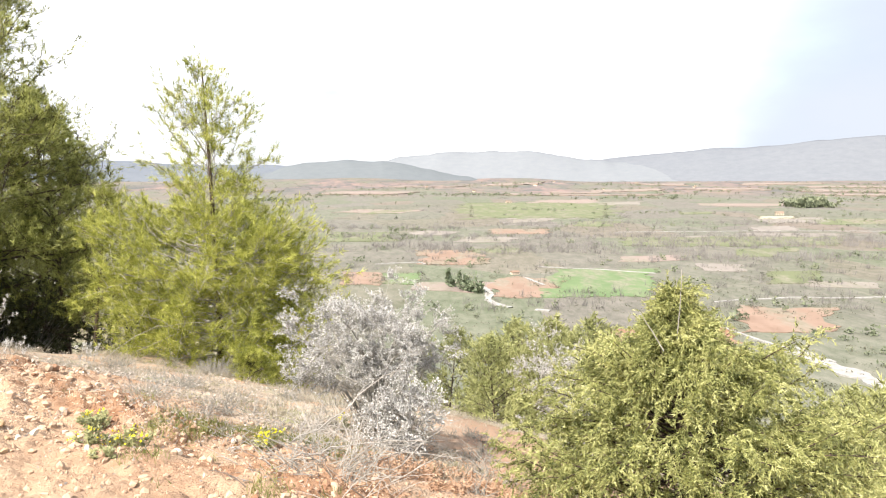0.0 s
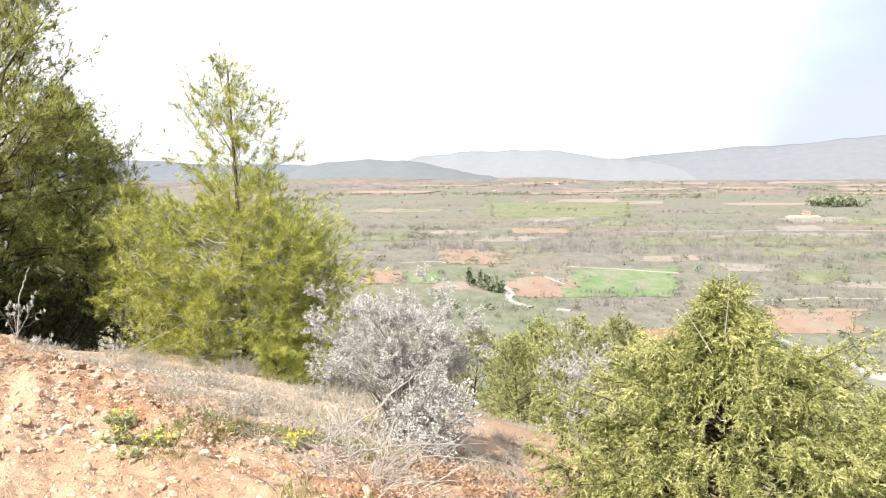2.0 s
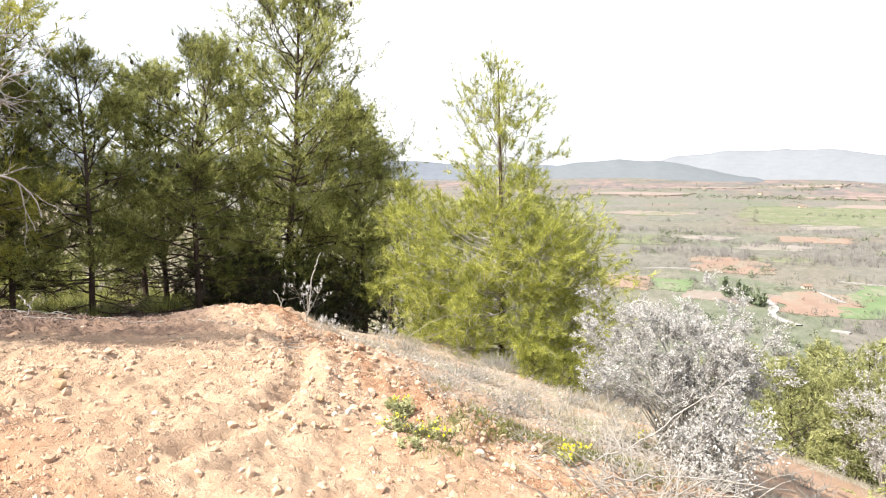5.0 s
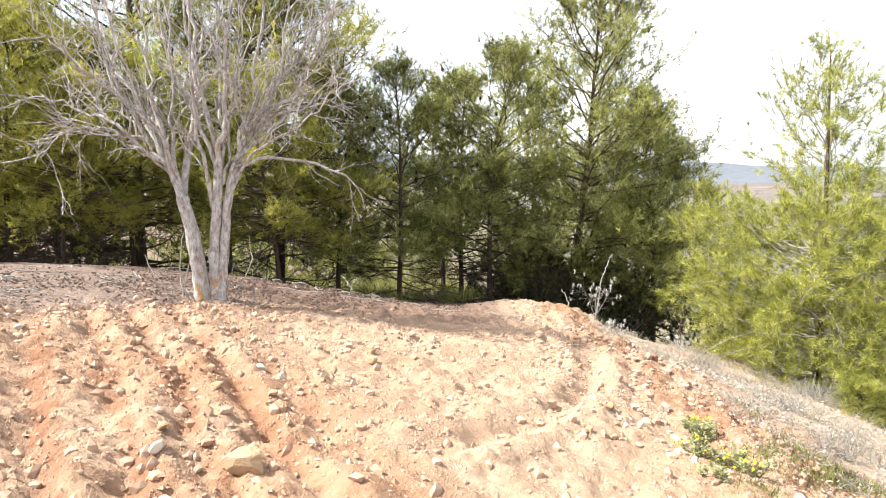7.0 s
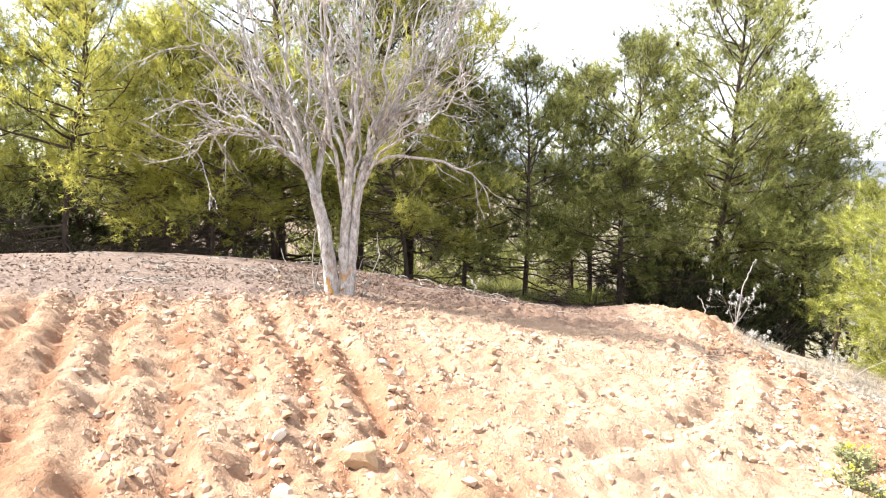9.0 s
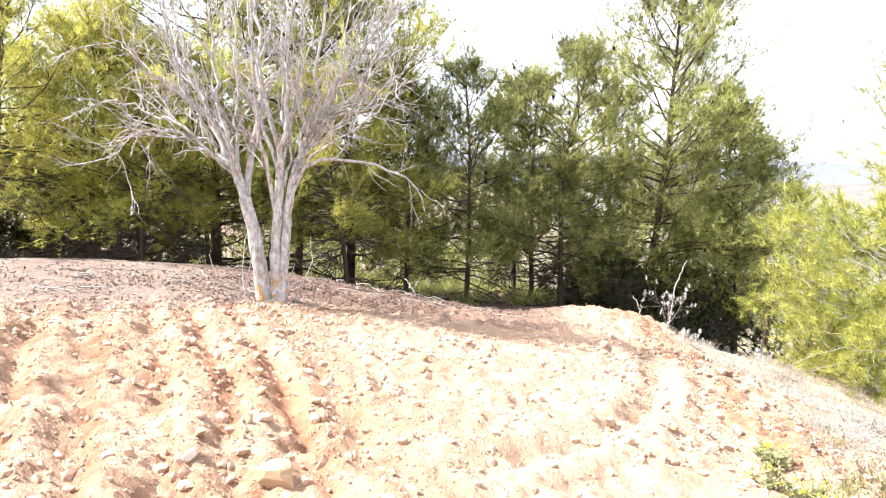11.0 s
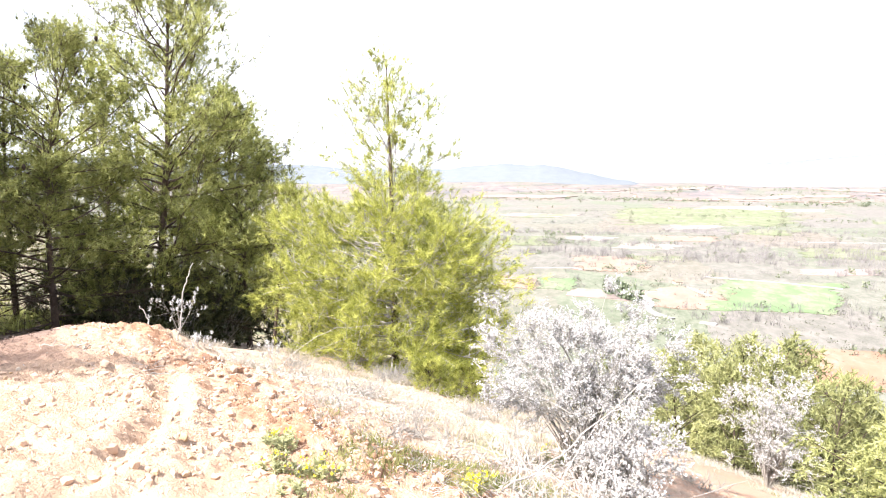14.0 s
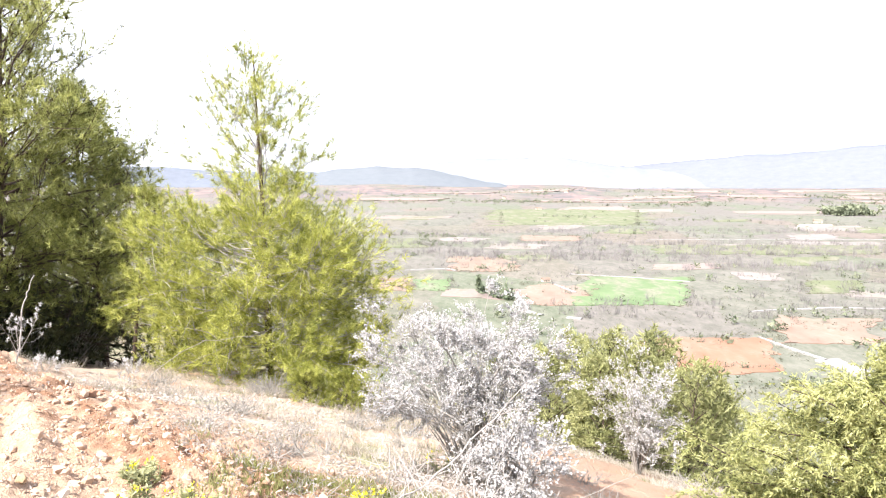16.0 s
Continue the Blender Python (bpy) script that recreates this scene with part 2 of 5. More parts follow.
def ground_material():
    k = Nodes("hillside_and_valley")
    p = k.place()
    xyz = k.node("ShaderNodeSeparateXYZ", {"Vector": p})
    x, y, z = (xyz.outputs[c] for c in "XYZ")
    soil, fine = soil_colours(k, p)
    # down the slope: soil, a rusty bank, dry turf
    s = k.maths("ADD", k.maths("MULTIPLY", x, 0.6), k.maths("MULTIPLY", y, 0.8))
    wob = k.maths("MULTIPLY", k.maths("SUBTRACT", k.noise(0.9, 5.0, 0.6, p), 0.5), 2.2)
    edge = k.maths("ADD", s, wob)
    clump = k.noise(3.2, 5.0, 0.65, p)
    turf = k.ramp(k.noise(22.0, 6.0, 0.7, p), (0.25, (0.279, 0.209, 0.147)), (0.7, (0.465, 0.388, 0.302)))
    turf = k.mix(k.step(clump, 0.5, 0.62), turf, (0.434, 0.279, 0.179))
    turf = k.mix(k.step(k.noise(1.1, 4.0, 0.6, p), 0.55, 0.7), turf, (0.31, 0.295, 0.17))
    turf = k.mix(k.maths("MULTIPLY", k.step(k.maths("ADD", x, k.maths("MULTIPLY", wob, 0.6)), -0.3, 0.5), 0.75), turf, (0.34, 0.205, 0.13))
    # the crumbling red edge of the field
    crest = k.maths("MULTIPLY", k.step(edge, 1.7, 2.2), k.step(edge, 3.4, 2.7))
    rust = k.ramp(k.noise(14.0, 6.0, 0.7, p), (0.3, (0.17, 0.085, 0.047)), (0.5, (0.28, 0.16, 0.095)), (0.7, (0.38, 0.25, 0.165)))
    soil = k.mix(k.maths("MULTIPLY", crest, k.step(k.noise(2.3, 4.0, 0.6, p), 0.40, 0.54)), soil, rust)
    near = k.mix(k.step(edge, 2.6, 3.6), soil, turf)
    # under the trees: needles and leaf litter, darkened for the dappled shade
    back = k.maths("ADD", k.maths("MULTIPLY", x, -1.0), k.maths("MULTIPLY", wob, 0.6))
    litter = k.ramp(k.noise(30.0, 5.0, 0.7, p), (0.3, (0.115, 0.08, 0.062)), (0.7, (0.29, 0.225, 0.185)))
    near = k.mix(k.maths("MULTIPLY", k.step(back, 5.7, 6.2), 0.95), near, litter)
    # litter strip bounded by the bare tree's shadow line, its shade painted brown
    shadow_side = k.maths("ADD", k.maths("MULTIPLY", k.maths("ADD", x, 6.28), -0.77), k.maths("MULTIPLY", k.maths("SUBTRACT", y, 3.12), 0.6))
    brown = k.maths("MULTIPLY", k.step(k.maths("ADD", shadow_side, k.maths("MULTIPLY", wob, 0.12)), -0.02, 0.4), k.maths("MULTIPLY", k.step(y, 2.7, 3.5), k.step(s, 2.0, 1.3)))
    dead = k.ramp(k.noise(26.0, 6.0, 0.7, p), (0.3, (0.10, 0.062, 0.046)), (0.7, (0.215, 0.145, 0.11)))
    near = k.mix(k.maths("MULTIPLY", brown, 0.85), near, dead)
    # valley floor: parcels of scrub, meadow and ploughland
    warp = k.node("ShaderNodeTexNoise", {"Vector": p}, Scale=0.03, Detail=4.0)
    shift = k.node("ShaderNodeVectorMath", {0: warp.outputs["Color"]})
    shift.operation = "SCALE"
    shift.inputs["Scale"].default_value = 26.0
    bent = k.node("ShaderNodeVectorMath", {0: p, 1: shift.outputs["Vector"]})
    flat = k.node("ShaderNodeMapping", {"Vector": bent.outputs["Vector"]})
    flat.inputs["Scale"].default_value = (0.62, 0.30, 0.)
    cell = k.node("ShaderNodeTexVoronoi", {"Vector": flat.outputs["Vector"]}, Scale=0.021, Randomness=0.9)
    tone = k.node("ShaderNodeSeparateColor", {"Color": cell.outputs["Color"]}).outputs[0]
    parcel = k.ramp(tone, (0.0, (0.121, 0.126, 0.079)), (0.2, (0.158, 0.138, 0.121)), (0.36, (0.116, 0.144, 0.074)), (0.5, (0.163, 0.141, 0.126)),
                    (0.64, (0.121, 0.144, 0.084)), (0.8, (0.195, 0.144, 0.116)), (0.9, (0.135, 0.153, 0.093)), (1.0, (0.167, 0.149, 0.132)))
    bands = k.ramp(k.noise(0.02, 6.0, 0.65, p, (0.35, 1.6, 1)), (0.32, (0.086, 0.091, 0.063)), (0.5, (0.142, 0.13, 0.111)), (0.68, (0.197, 0.174, 0.151)))
    scrub = k.ramp(k.noise(0.16, 8.0, 0.8, p, (1, 0.45, 1)), (0.4, (0.047, 0.056, 0.033)), (0.5, (0.14, 0.13, 0.107)), (0.62, (0.242, 0.219, 0.186)))
    valley = k.mix(0.52, parcel, k.mix(0.65, bands, scrub))
    red = k.step(k.noise(0.004, 5.0, 0.65, p, (1, 0.35, 1)), 0.40, 0.56)
    cliffs = k.maths("MULTIPLY", k.step(y, 1500.0, 2300.0), red)
    far_red = k.ramp(k.noise(0.011, 8.0, 0.75, p, (1, 0.35, 1)), (0.4, (0.093, 0.093, 0.088)), (0.5, (0.153, 0.126, 0.116)), (0.6, (0.237, 0.163, 0.135)), (0.72, (0.26, 0.2, 0.172)))
    valley = k.mix(0.1, k.mix(cliffs, valley, far_red), (0.03, 0.03, 0.03))
    hill = k.ramp(k.noise(0.35, 6.0, 0.7, p), (0.35, (0.105, 0.112, 0.056)), (0.65, (0.26, 0.205, 0.136)))
    colour = k.mix(k.step(z, -1.9, -5.0), near, hill)
    colour = k.mix(k.maths("MAXIMUM", k.step(z, -46.0, -57.0), k.step(y, 250.0, 600.0)), colour, valley)
    k.bump(k.maths("ADD", k.maths("MULTIPLY", k.noise(16.0, 6.0, 0.7, p), 1.6), k.maths("ADD", fine, k.maths("MULTIPLY", k.noise(120.0, 4.0, 0.6, p), 0.5))), 0.7, 0.03)
    return k.done(colour, 0.95, 0.15)


GROUND = ground_material()


def clod_material():
    k = Nodes("soil_clods")
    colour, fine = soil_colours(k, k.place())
    one = k.node("ShaderNodeNewGeometry").outputs["Random Per Island"]
    k.bump(fine, 0.5, 0.008)
    return k.done(k.mix(k.maths("MULTIPLY", k.maths("ADD", 0.3, k.maths("MULTIPLY", one, 0.6)), 1.0), colour, (0.44, 0.315, 0.225)), 0.95, 0.15)


CLOD = clod_material()


# ---- geometry helpers ----
def mesh_data(name, verts, faces, material, smooth=False):
    """A mesh from arrays of corners and of equal-sided faces."""
    me = bpy.data.meshes.new(name)
    verts, faces = np.asarray(verts, np.float32), np.asarray(faces, np.int32)
    n, k = faces.shape
    me.vertices.add(len(verts))
    me.vertices.foreach_set("co", verts.ravel())
    me.loops.add(n * k)
    me.loops.foreach_set("vertex_index", faces.ravel())
    me.polygons.add(n)
    me.polygons.foreach_set("loop_start", np.arange(0, n * k, k, dtype=np.int32))
    me.polygons.foreach_set("use_smooth", np.full(n, smooth))
    me.update(calc_edges=True)
    me.materials.append(material)
    return me


def part(name, me, parent, label=""):
    ob = new(name, me)
    ob.parent = parent
    return tagged(ob, label)


def thing(name, at, label, category, group="", kind="", turn=0.0, size=1.0):
    ob = new(name)
    ob.matrix_world = Matrix.LocRotScale(at, Euler((0, 0, radians(turn))), (size,) * 3)
    ob.empty_display_size = 0.2
    return tagged(ob, label, category, group, kind)


def unit(v):
    return v / np.maximum(np.linalg.norm(v, axis=-1, keepdims=True), 1e-9)


def tubes(paths, sides=5):
    """Tapered round branches along polylines: verts and quads."""
    verts, faces, base = [], [], 0
    ang = np.linspace(0, 2 * np.pi, sides, endpoint=False)
    ring = np.stack([np.cos(ang), np.sin(ang)], 1)
    for pts, rad in paths:
        pts, rad = np.asarray(pts, float), np.asarray(rad, float)
        d = unit(np.gradient(pts, axis=0))
        ref = np.where(np.abs(d[:, 2:]) > 0.9, [[1.0, 0, 0]], [[0, 0, 1.0]])
        a = unit(np.cross(d, ref))
        b = np.cross(d, a)
        v = pts[:, None] + rad[:, None, None] * (ring[None, :, :1] * a[:, None] + ring[None, :, 1:] * b[:, None])
        verts.append(v.reshape(-1, 3))
        i = np.arange(len(pts) - 1)[:, None] * sides + np.arange(sides)[None]
        j = np.arange(len(pts) - 1)[:, None] * sides + (np.arange(sides)[None] + 1) % sides
        faces.append(base + np.stack([i, j, j + sides, i + sides], -1).reshape(-1, 4))
        base += len(pts) * sides
    return np.concatenate(verts), np.concatenate(faces)


def spikes(rng, at, way, count, length, spread, width, along=0.06):
    """Bunches of thin pointed needles: at each place, about its way."""
    n = len(at)
    at, way = np.repeat(at, count, 0), np.repeat(unit(way), count, 0)
    d = unit(way + spread * rng.normal(size=(n * count, 3)))
    foot = at + way * rng.uniform(-along, along, (n * count, 1))
    size = length * rng.uniform(0.7, 1.15, (n * count, 1))
    side = unit(np.cross(d, rng.normal(size=d.shape))) * width / 2
    verts = np.stack([foot - side, foot + side, foot + d * size], 1).reshape(-1, 3)
    return verts, np.arange(n * count * 3).reshape(-1, 3)


def leaves(rng, at, way, length, width):
    """Small pointed leaves with a fold, one at each place: two triangles each."""
    n = len(at)
    d = unit(way)
    side = unit(np.cross(d, rng.normal(size=d.shape)))
    size = rng.uniform(0.6, 1.2, (n, 1))
    up = np.cross(side, d)
    mid = at + d * length * size * 0.5 + up * width * 0.25
    verts = np.stack([at, mid + side * width * size / 2, at + d * length * size, mid - side * width * size / 2], 1).reshape(-1, 3)
    i = np.arange(n)[:, None] * 4
    return verts, np.concatenate([i + [0, 1, 2], i + [0, 2, 3]], 1).reshape(-1, 3)


def bend(rng, start, way, length, steps, rise=0.0, wander=0.12):
    """A branch line that starts along way, wanders and bends upward by rise."""
    pts, d = [np.array(start, float)], unit(np.array(way, float))
    for _ in range(steps):
        d = unit(d + wander * rng.normal(size=3) + np.array([0, 0, rise / steps]))
        pts.append(pts[-1] + d * length / steps)
    return np.array(pts)


LATTICE = np.random.RandomState(7).rand(256, 256)


def value_noise(x, y, size):
    """Smooth noise between 0 and 1 over the plan."""
    u, v = x / size, y / size
    i, j = np.floor(u).astype(int), np.floor(v).astype(int)
    f, g = u - i, v - j
    f, g = f * f * (3 - 2 * f), g * g * (3 - 2 * g)
    a, b = LATTICE[i % 256, j % 256], LATTICE[(i + 1) % 256, j % 256]
    c, d = LATTICE[i % 256, (j + 1) % 256], LATTICE[(i + 1) % 256, (j + 1) % 256]
    return (a * (1 - f) + b * f) * (1 - g) + (c * (1 - f) + d * f) * g


def smooth_step(v, lo, hi):
    t = np.clip((v - lo) / (hi - lo), 0, 1)
    return t * t * (3 - 2 * t)


# ---- ground ----
SLOPE_S = [-60, -20, -4.3, -1.5, -0.4, 1.0, 1.8, 2.3, 2.9, 3.4, 4.1, 5.2, 7.2, 10.0, 14.0, 135.0, 170.0, 6000]
SLOPE_Z = [1.2, 1.1, 0.65, 0.32, 0.20, 0.02, -0.07, -0.15, -0.33, -0.47, -0.78, -1.12, -1.85, -3.0, -4.8, -57.0, -60.0, -60.0]
FURROW = 0.31
NEAR_X, NEAR_Y = (-8.0, 1.36), (0.2, 8.2)


def base_height(x, y):
    """The lie of the land without clods."""
    s = 0.6 * x + 0.8 * y
    z = sum(np.interp(s + o, SLOPE_S, SLOPE_Z) for o in (-0.5, -0.25, 0.0, 0.25, 0.5)) / 5
    back = np.log1p(np.exp(np.clip((-x - 8.0) * 2.0, -40, 40))) / 2
    z = z - np.minimum(0.16 * back, 14.0) * smooth_step(s, 40.0, 12.0)
    z = z - 0.24 * np.exp(-((x + 7.3) ** 2 + (y - 6.3) ** 2) / 3.2) + 0.17 * np.exp(-((x + 5.95) ** 2 + (y - 7.0) ** 2) / 0.7) - 0.13 * np.exp(-((x + 4.3) ** 2 + (y - 7.6) ** 2) / 1.3)
    spur = np.log1p(np.exp(np.clip((-0.69 * x + 0.72 * y - 8.9) * 3.0, -40, 40))) / 3
    z = z - np.minimum(0.30 * spur, 0.7) * smooth_step(-x, 4.4, 6.2) * smooth_step(s, 40.0, 12.0)
    far = smooth_step(np.hypot(x, y), 300, 900)
    z = z + far * 9.0 * (value_noise(x, y, 420.0) - 0.5)
    return z + smooth_step(y, 1700, 2900) * (10 + 26 * value_noise(x, y + 900, 500.0)) * smooth_step(s, 500, 1500)


def field_mask(x, y):
    s = 0.6 * x + 0.8 * y
    return smooth_step(s, 3.7, 2.7) * smooth_step(-x, 6.7, 5.8) * smooth_step(y, -9.0, -6.0)


def height(x, y):
    x, y = np.asarray(x, float), np.asarray(y, float)
    z = base_height(x, y)
    # the finely modelled patch meets the wide cells on smooth ground
    gap_x = np.minimum(np.abs(x - NEAR_X[0]), np.abs(x - NEAR_X[1])) + 9.0 * ((y < NEAR_Y[0] - 0.3) | (y > NEAR_Y[1] + 0.3))
    gap_y = np.minimum(np.abs(y - NEAR_Y[0]), np.abs(y - NEAR_Y[1])) + 9.0 * ((x < NEAR_X[0] - 0.3) | (x > NEAR_X[1] + 0.3))
    even = smooth_step(np.minimum(gap_x, gap_y), 0.0, 0.22)
    near = smooth_step(np.hypot(x + 3, y - 4), 26, 14) * even
    m = field_mask(x, y) * even
    v = 0.2 * x + 0.98 * y + 0.2 * (value_noise(x, y, 1.1) - 0.5) + 0.08 * (value_noise(x + 5, y, 0.3) - 0.5)
    rows = smooth_step(v, 2.1, 1.1)
    v = v + 0.10
    wave = np.sin(2 * np.pi * v / FURROW)
    z = z + m * rows * 0.042 * (0.15 + 1.25 * value_noise(x, y + 60, 0.8)) * (0.45 + value_noise(x + 20, y, 0.28)) * (wave + 0.15 * np.sin(4 * np.pi * v / FURROW + 0.6))
    turn = np.hypot(x + 6.4, y - 2.9)
    around = np.arctan2(y - 2.9, x + 6.4)
    rut = np.exp(-((turn - 3.55) / 0.085) ** 2) * (0.75 + 0.25 * np.sin(around * 75)) - 0.45 * np.exp(-((turn - 3.75) / 0.08) ** 2) - 0.35 * np.exp(-((turn - 3.36) / 0.08) ** 2)
    z = z - m * (1 - rows) * 0.075 * rut * smooth_step(around, -0.3, 0.1) * smooth_step(around, 1.05, 0.9)
    rough = 0.06 * (value_noise(x, y, 0.55) - 0.5) + 0.042 * (value_noise(x + 9, y, 0.16) - 0.5) + (0.034 * (value_noise(x, y + 5, 0.065) - 0.5) + 0.026 * (value_noise(x + 7, y + 5, 0.034) - 0.5)) * (0.35 + value_noise(x + 3, y, 0.4)) * 1.3
    z = z + near * rough * (0.45 + 0.55 * m)
    bank = smooth_step(0.6 * x + 0.8 * y, 1.9, 2.4) * smooth_step(0.6 * x + 0.8 * y, 3.3, 2.6)
    return z + near * bank * (0.12 * (value_noise(x + 3, y, 0.4) - 0.4) + 0.07 * (value_noise(x, y + 8, 0.13) - 0.5))


def grid_lines(core, step, far):
    """Evenly spaced lines and wider and wider ones beyond them."""
    out, d, edge = [], step, 0.0
    while edge < far:
        d *= 1.035 if edge < 5.0 else 1.085
        edge += d
        out.append(edge)
    out = np.array(out)
    return np.concatenate([core[0] - out[::-1], core, core[-1] + out])


def grid_faces(rows, cols):
    i = np.arange(rows - 1)[:, None] * cols + np.arange(cols - 1)[None]
    return np.stack([i, i + 1, i + 1 + cols, i + cols], -1)


def build_ground():
    """One sheet: finely modelled soil near by, wide cells to the horizon."""
    (x0, x1), (y0, y1) = NEAR_X, NEAR_Y
    nx, ny = 450, 370
    fx, fy = np.linspace(x0, x1, nx), np.linspace(y0, y1, ny)
    x, y = np.meshgrid(fx, fy)
    fine = np.stack([x, y, height(x, y)], -1)
    faces = [grid_faces(ny, nx).reshape(-1, 4)]
    verts = [fine.reshape(-1, 3)]
    rim = np.concatenate([np.arange(nx), np.arange(1, ny) * nx + nx - 1, (ny - 1) * nx + np.arange(nx - 2, -1, -1), np.arange(ny - 2, 0, -1) * nx])
    base, k = nx * ny, np.arange(len(rim))
    verts += [verts[0][rim] - [0, 0, 0.002], verts[0][rim] - [0, 0, 0.3]]
    low, nxt = base + len(rim), (k + 1) % len(rim)
    faces.append(np.stack([base + k, low + k, low + nxt, base + nxt], -1))
    cx, cy = np.linspace(x0, x1, 40), np.linspace(y0, y1, 32)
    gx, gy = grid_lines(cx, 0.07, 4850), grid_lines(cy, 0.07, 4850)
    x, y = np.meshgrid(gx, gy)
    mid_x, mid_y = (gx[:-1] + gx[1:]) / 2, (gy[:-1] + gy[1:]) / 2
    inside = ((mid_x > x0) & (mid_x < x1))[None] & ((mid_y > y0) & (mid_y < y1))[:, None]
    faces.append(base + 2 * len(rim) + grid_faces(len(gy), len(gx))[~inside])
    verts.append(np.stack([x, y, height(x, y)], -1).reshape(-1, 3))
    ob = new("ground", mesh_data("ground", np.concatenate(verts), np.concatenate(faces), GROUND, True))
    return tagged(ob, "orange ploughed soil falling away to a wide scrubby valley", "ground", kind="structure")


build_ground()


def on_ground(x, y, dz=0.0):
    return Vector((x, y, float(height(x, y)) + dz))


# ---- distant ridges ----
def ridge(name, label, rng_seed, bearing, distance, width, crest, haze_tones):
    """A long hill on the horizon: bearing in degrees right of +y, crest as (offset, height) pairs, colours with the
    haze in them.
    """
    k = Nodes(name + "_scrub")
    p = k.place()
    # scrub colour paled to blue-grey: the distance haze is painted in
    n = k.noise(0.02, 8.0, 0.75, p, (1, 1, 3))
    mat = k.done(k.ramp(n, (0.25, haze_tones[0]), (0.75, haze_tones[1])), 1.0, 0.0)
    u = np.linspace(-width / 2, width / 2, 160)
    off, top = np.array(crest, float).T
    line = np.interp(u, off, top)
    line = line + 26 * (value_noise(u, u * 0 + rng_seed * 31, 210.0) - 0.5) + 13 * (value_noise(u, u * 0 + rng_seed * 17, 70.0) - 0.5)
    rows = [(0.0, 0.0), (0.25, 0.3), (0.5, 0.68), (0.72, 0.92), (0.85, 1.0), (1.0, 0.9), (1.3, 0.0)]
    b = radians(bearing)
    ahead, right = np.array([math.sin(b), math.cos(b)]), np.array([math.cos(b), -math.sin(b)])
    verts = []
    for r, f in rows:
        d = distance - 420 + 480 * r
        wob = 60 * (value_noise(u, u * 0 + r * 900 + rng_seed, 220.0) - 0.5) * (r < 1)
        xy = ahead[None] * (d + wob[:, None]) + right[None] * u[:, None]
        verts.append(np.c_[xy, -75 + (line + 75) * f * (0.9 + 0.2 * value_noise(u, u * 0 + r * 777, 160.0) if 0 < r < 0.8 else 1)])
    i = np.arange(len(rows) - 1)[:, None] * 160 + np.arange(159)[None]
    faces = np.stack([i, i + 1, i + 161, i + 160], -1).reshape(-1, 4)
    ob = new(name, mesh_data(name, np.concatenate(verts), faces, mat, True))
    return tagged(ob, label, "hill", kind="structure")


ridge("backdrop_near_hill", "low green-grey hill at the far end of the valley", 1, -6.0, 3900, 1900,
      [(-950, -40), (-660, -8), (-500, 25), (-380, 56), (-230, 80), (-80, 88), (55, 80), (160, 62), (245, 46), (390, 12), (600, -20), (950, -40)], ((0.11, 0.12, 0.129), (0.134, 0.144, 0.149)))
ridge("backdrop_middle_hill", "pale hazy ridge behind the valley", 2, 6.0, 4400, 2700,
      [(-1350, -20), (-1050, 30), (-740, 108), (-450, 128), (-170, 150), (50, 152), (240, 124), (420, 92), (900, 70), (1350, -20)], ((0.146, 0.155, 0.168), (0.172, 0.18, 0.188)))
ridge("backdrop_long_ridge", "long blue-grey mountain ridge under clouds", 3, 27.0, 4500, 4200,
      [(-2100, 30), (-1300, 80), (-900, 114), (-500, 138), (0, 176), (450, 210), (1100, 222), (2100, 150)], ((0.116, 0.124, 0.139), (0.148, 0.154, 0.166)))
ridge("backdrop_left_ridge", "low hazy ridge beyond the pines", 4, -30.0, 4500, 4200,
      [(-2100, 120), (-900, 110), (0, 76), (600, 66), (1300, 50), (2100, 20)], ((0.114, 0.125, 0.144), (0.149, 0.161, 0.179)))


# ---- valley: fields, tracks, trees, farm buildings ----
def draped(name, corners, material, label, category, lift=0.3, cells=32, group="", kind="structure"):
    """A field or track laid over the ground between four corners, with a wavy edge and some thickness."""
    a, b, c, d = (np.array(q, float) for q in corners)
    u, v = np.meshgrid(np.linspace(0, 1, cells + 1), np.linspace(0, 1, cells + 1))
    xy = (1 - v)[..., None] * ((1 - u)[..., None] * a + u[..., None] * b) + v[..., None] * ((1 - u)[..., None] * d + u[..., None] * c)
    wob = np.linalg.norm(a - d) * 0.16
    xy = xy + wob * (np.stack([value_noise(xy[..., 0], xy[..., 1], 14.0) + 0.5 * value_noise(xy[..., 0], xy[..., 1], 4.0), value_noise(xy[..., 0] + 99, xy[..., 1], 14.0) + 0.5 * value_noise(xy[..., 0] + 50, xy[..., 1], 4.0)], -1) - 0.75)
    x, y = xy[..., 0], xy[..., 1]
    verts = np.stack([x, y, base_height(x, y) + lift], -1).reshape(-1, 3)
    n = cells + 1
    i = np.arange(cells)[:, None] * n + np.arange(cells)[None]
    faces = np.stack([i, i + 1, i + n + 1, i + n], -1).reshape(-1, 4)
    rim = np.concatenate([np.arange(n), np.arange(n, n * n, n) + n - 1, np.arange(n * n - 2, n * n - n - 1, -1), np.arange(n * n - 2 * n, 0, -n)])
    low = verts[rim] - [0, 0, lift + 0.5]
    base = len(verts)
    k = np.arange(len(rim))
    skirt = np.stack([rim, base + k, base + (k + 1) % len(rim), rim[(k + 1) % len(rim)]], -1)
    ob = new(name, mesh_data(name, np.concatenate([verts, low]), np.concatenate([faces, skirt]), material))
    return tagged(ob, label, category, group, kind)


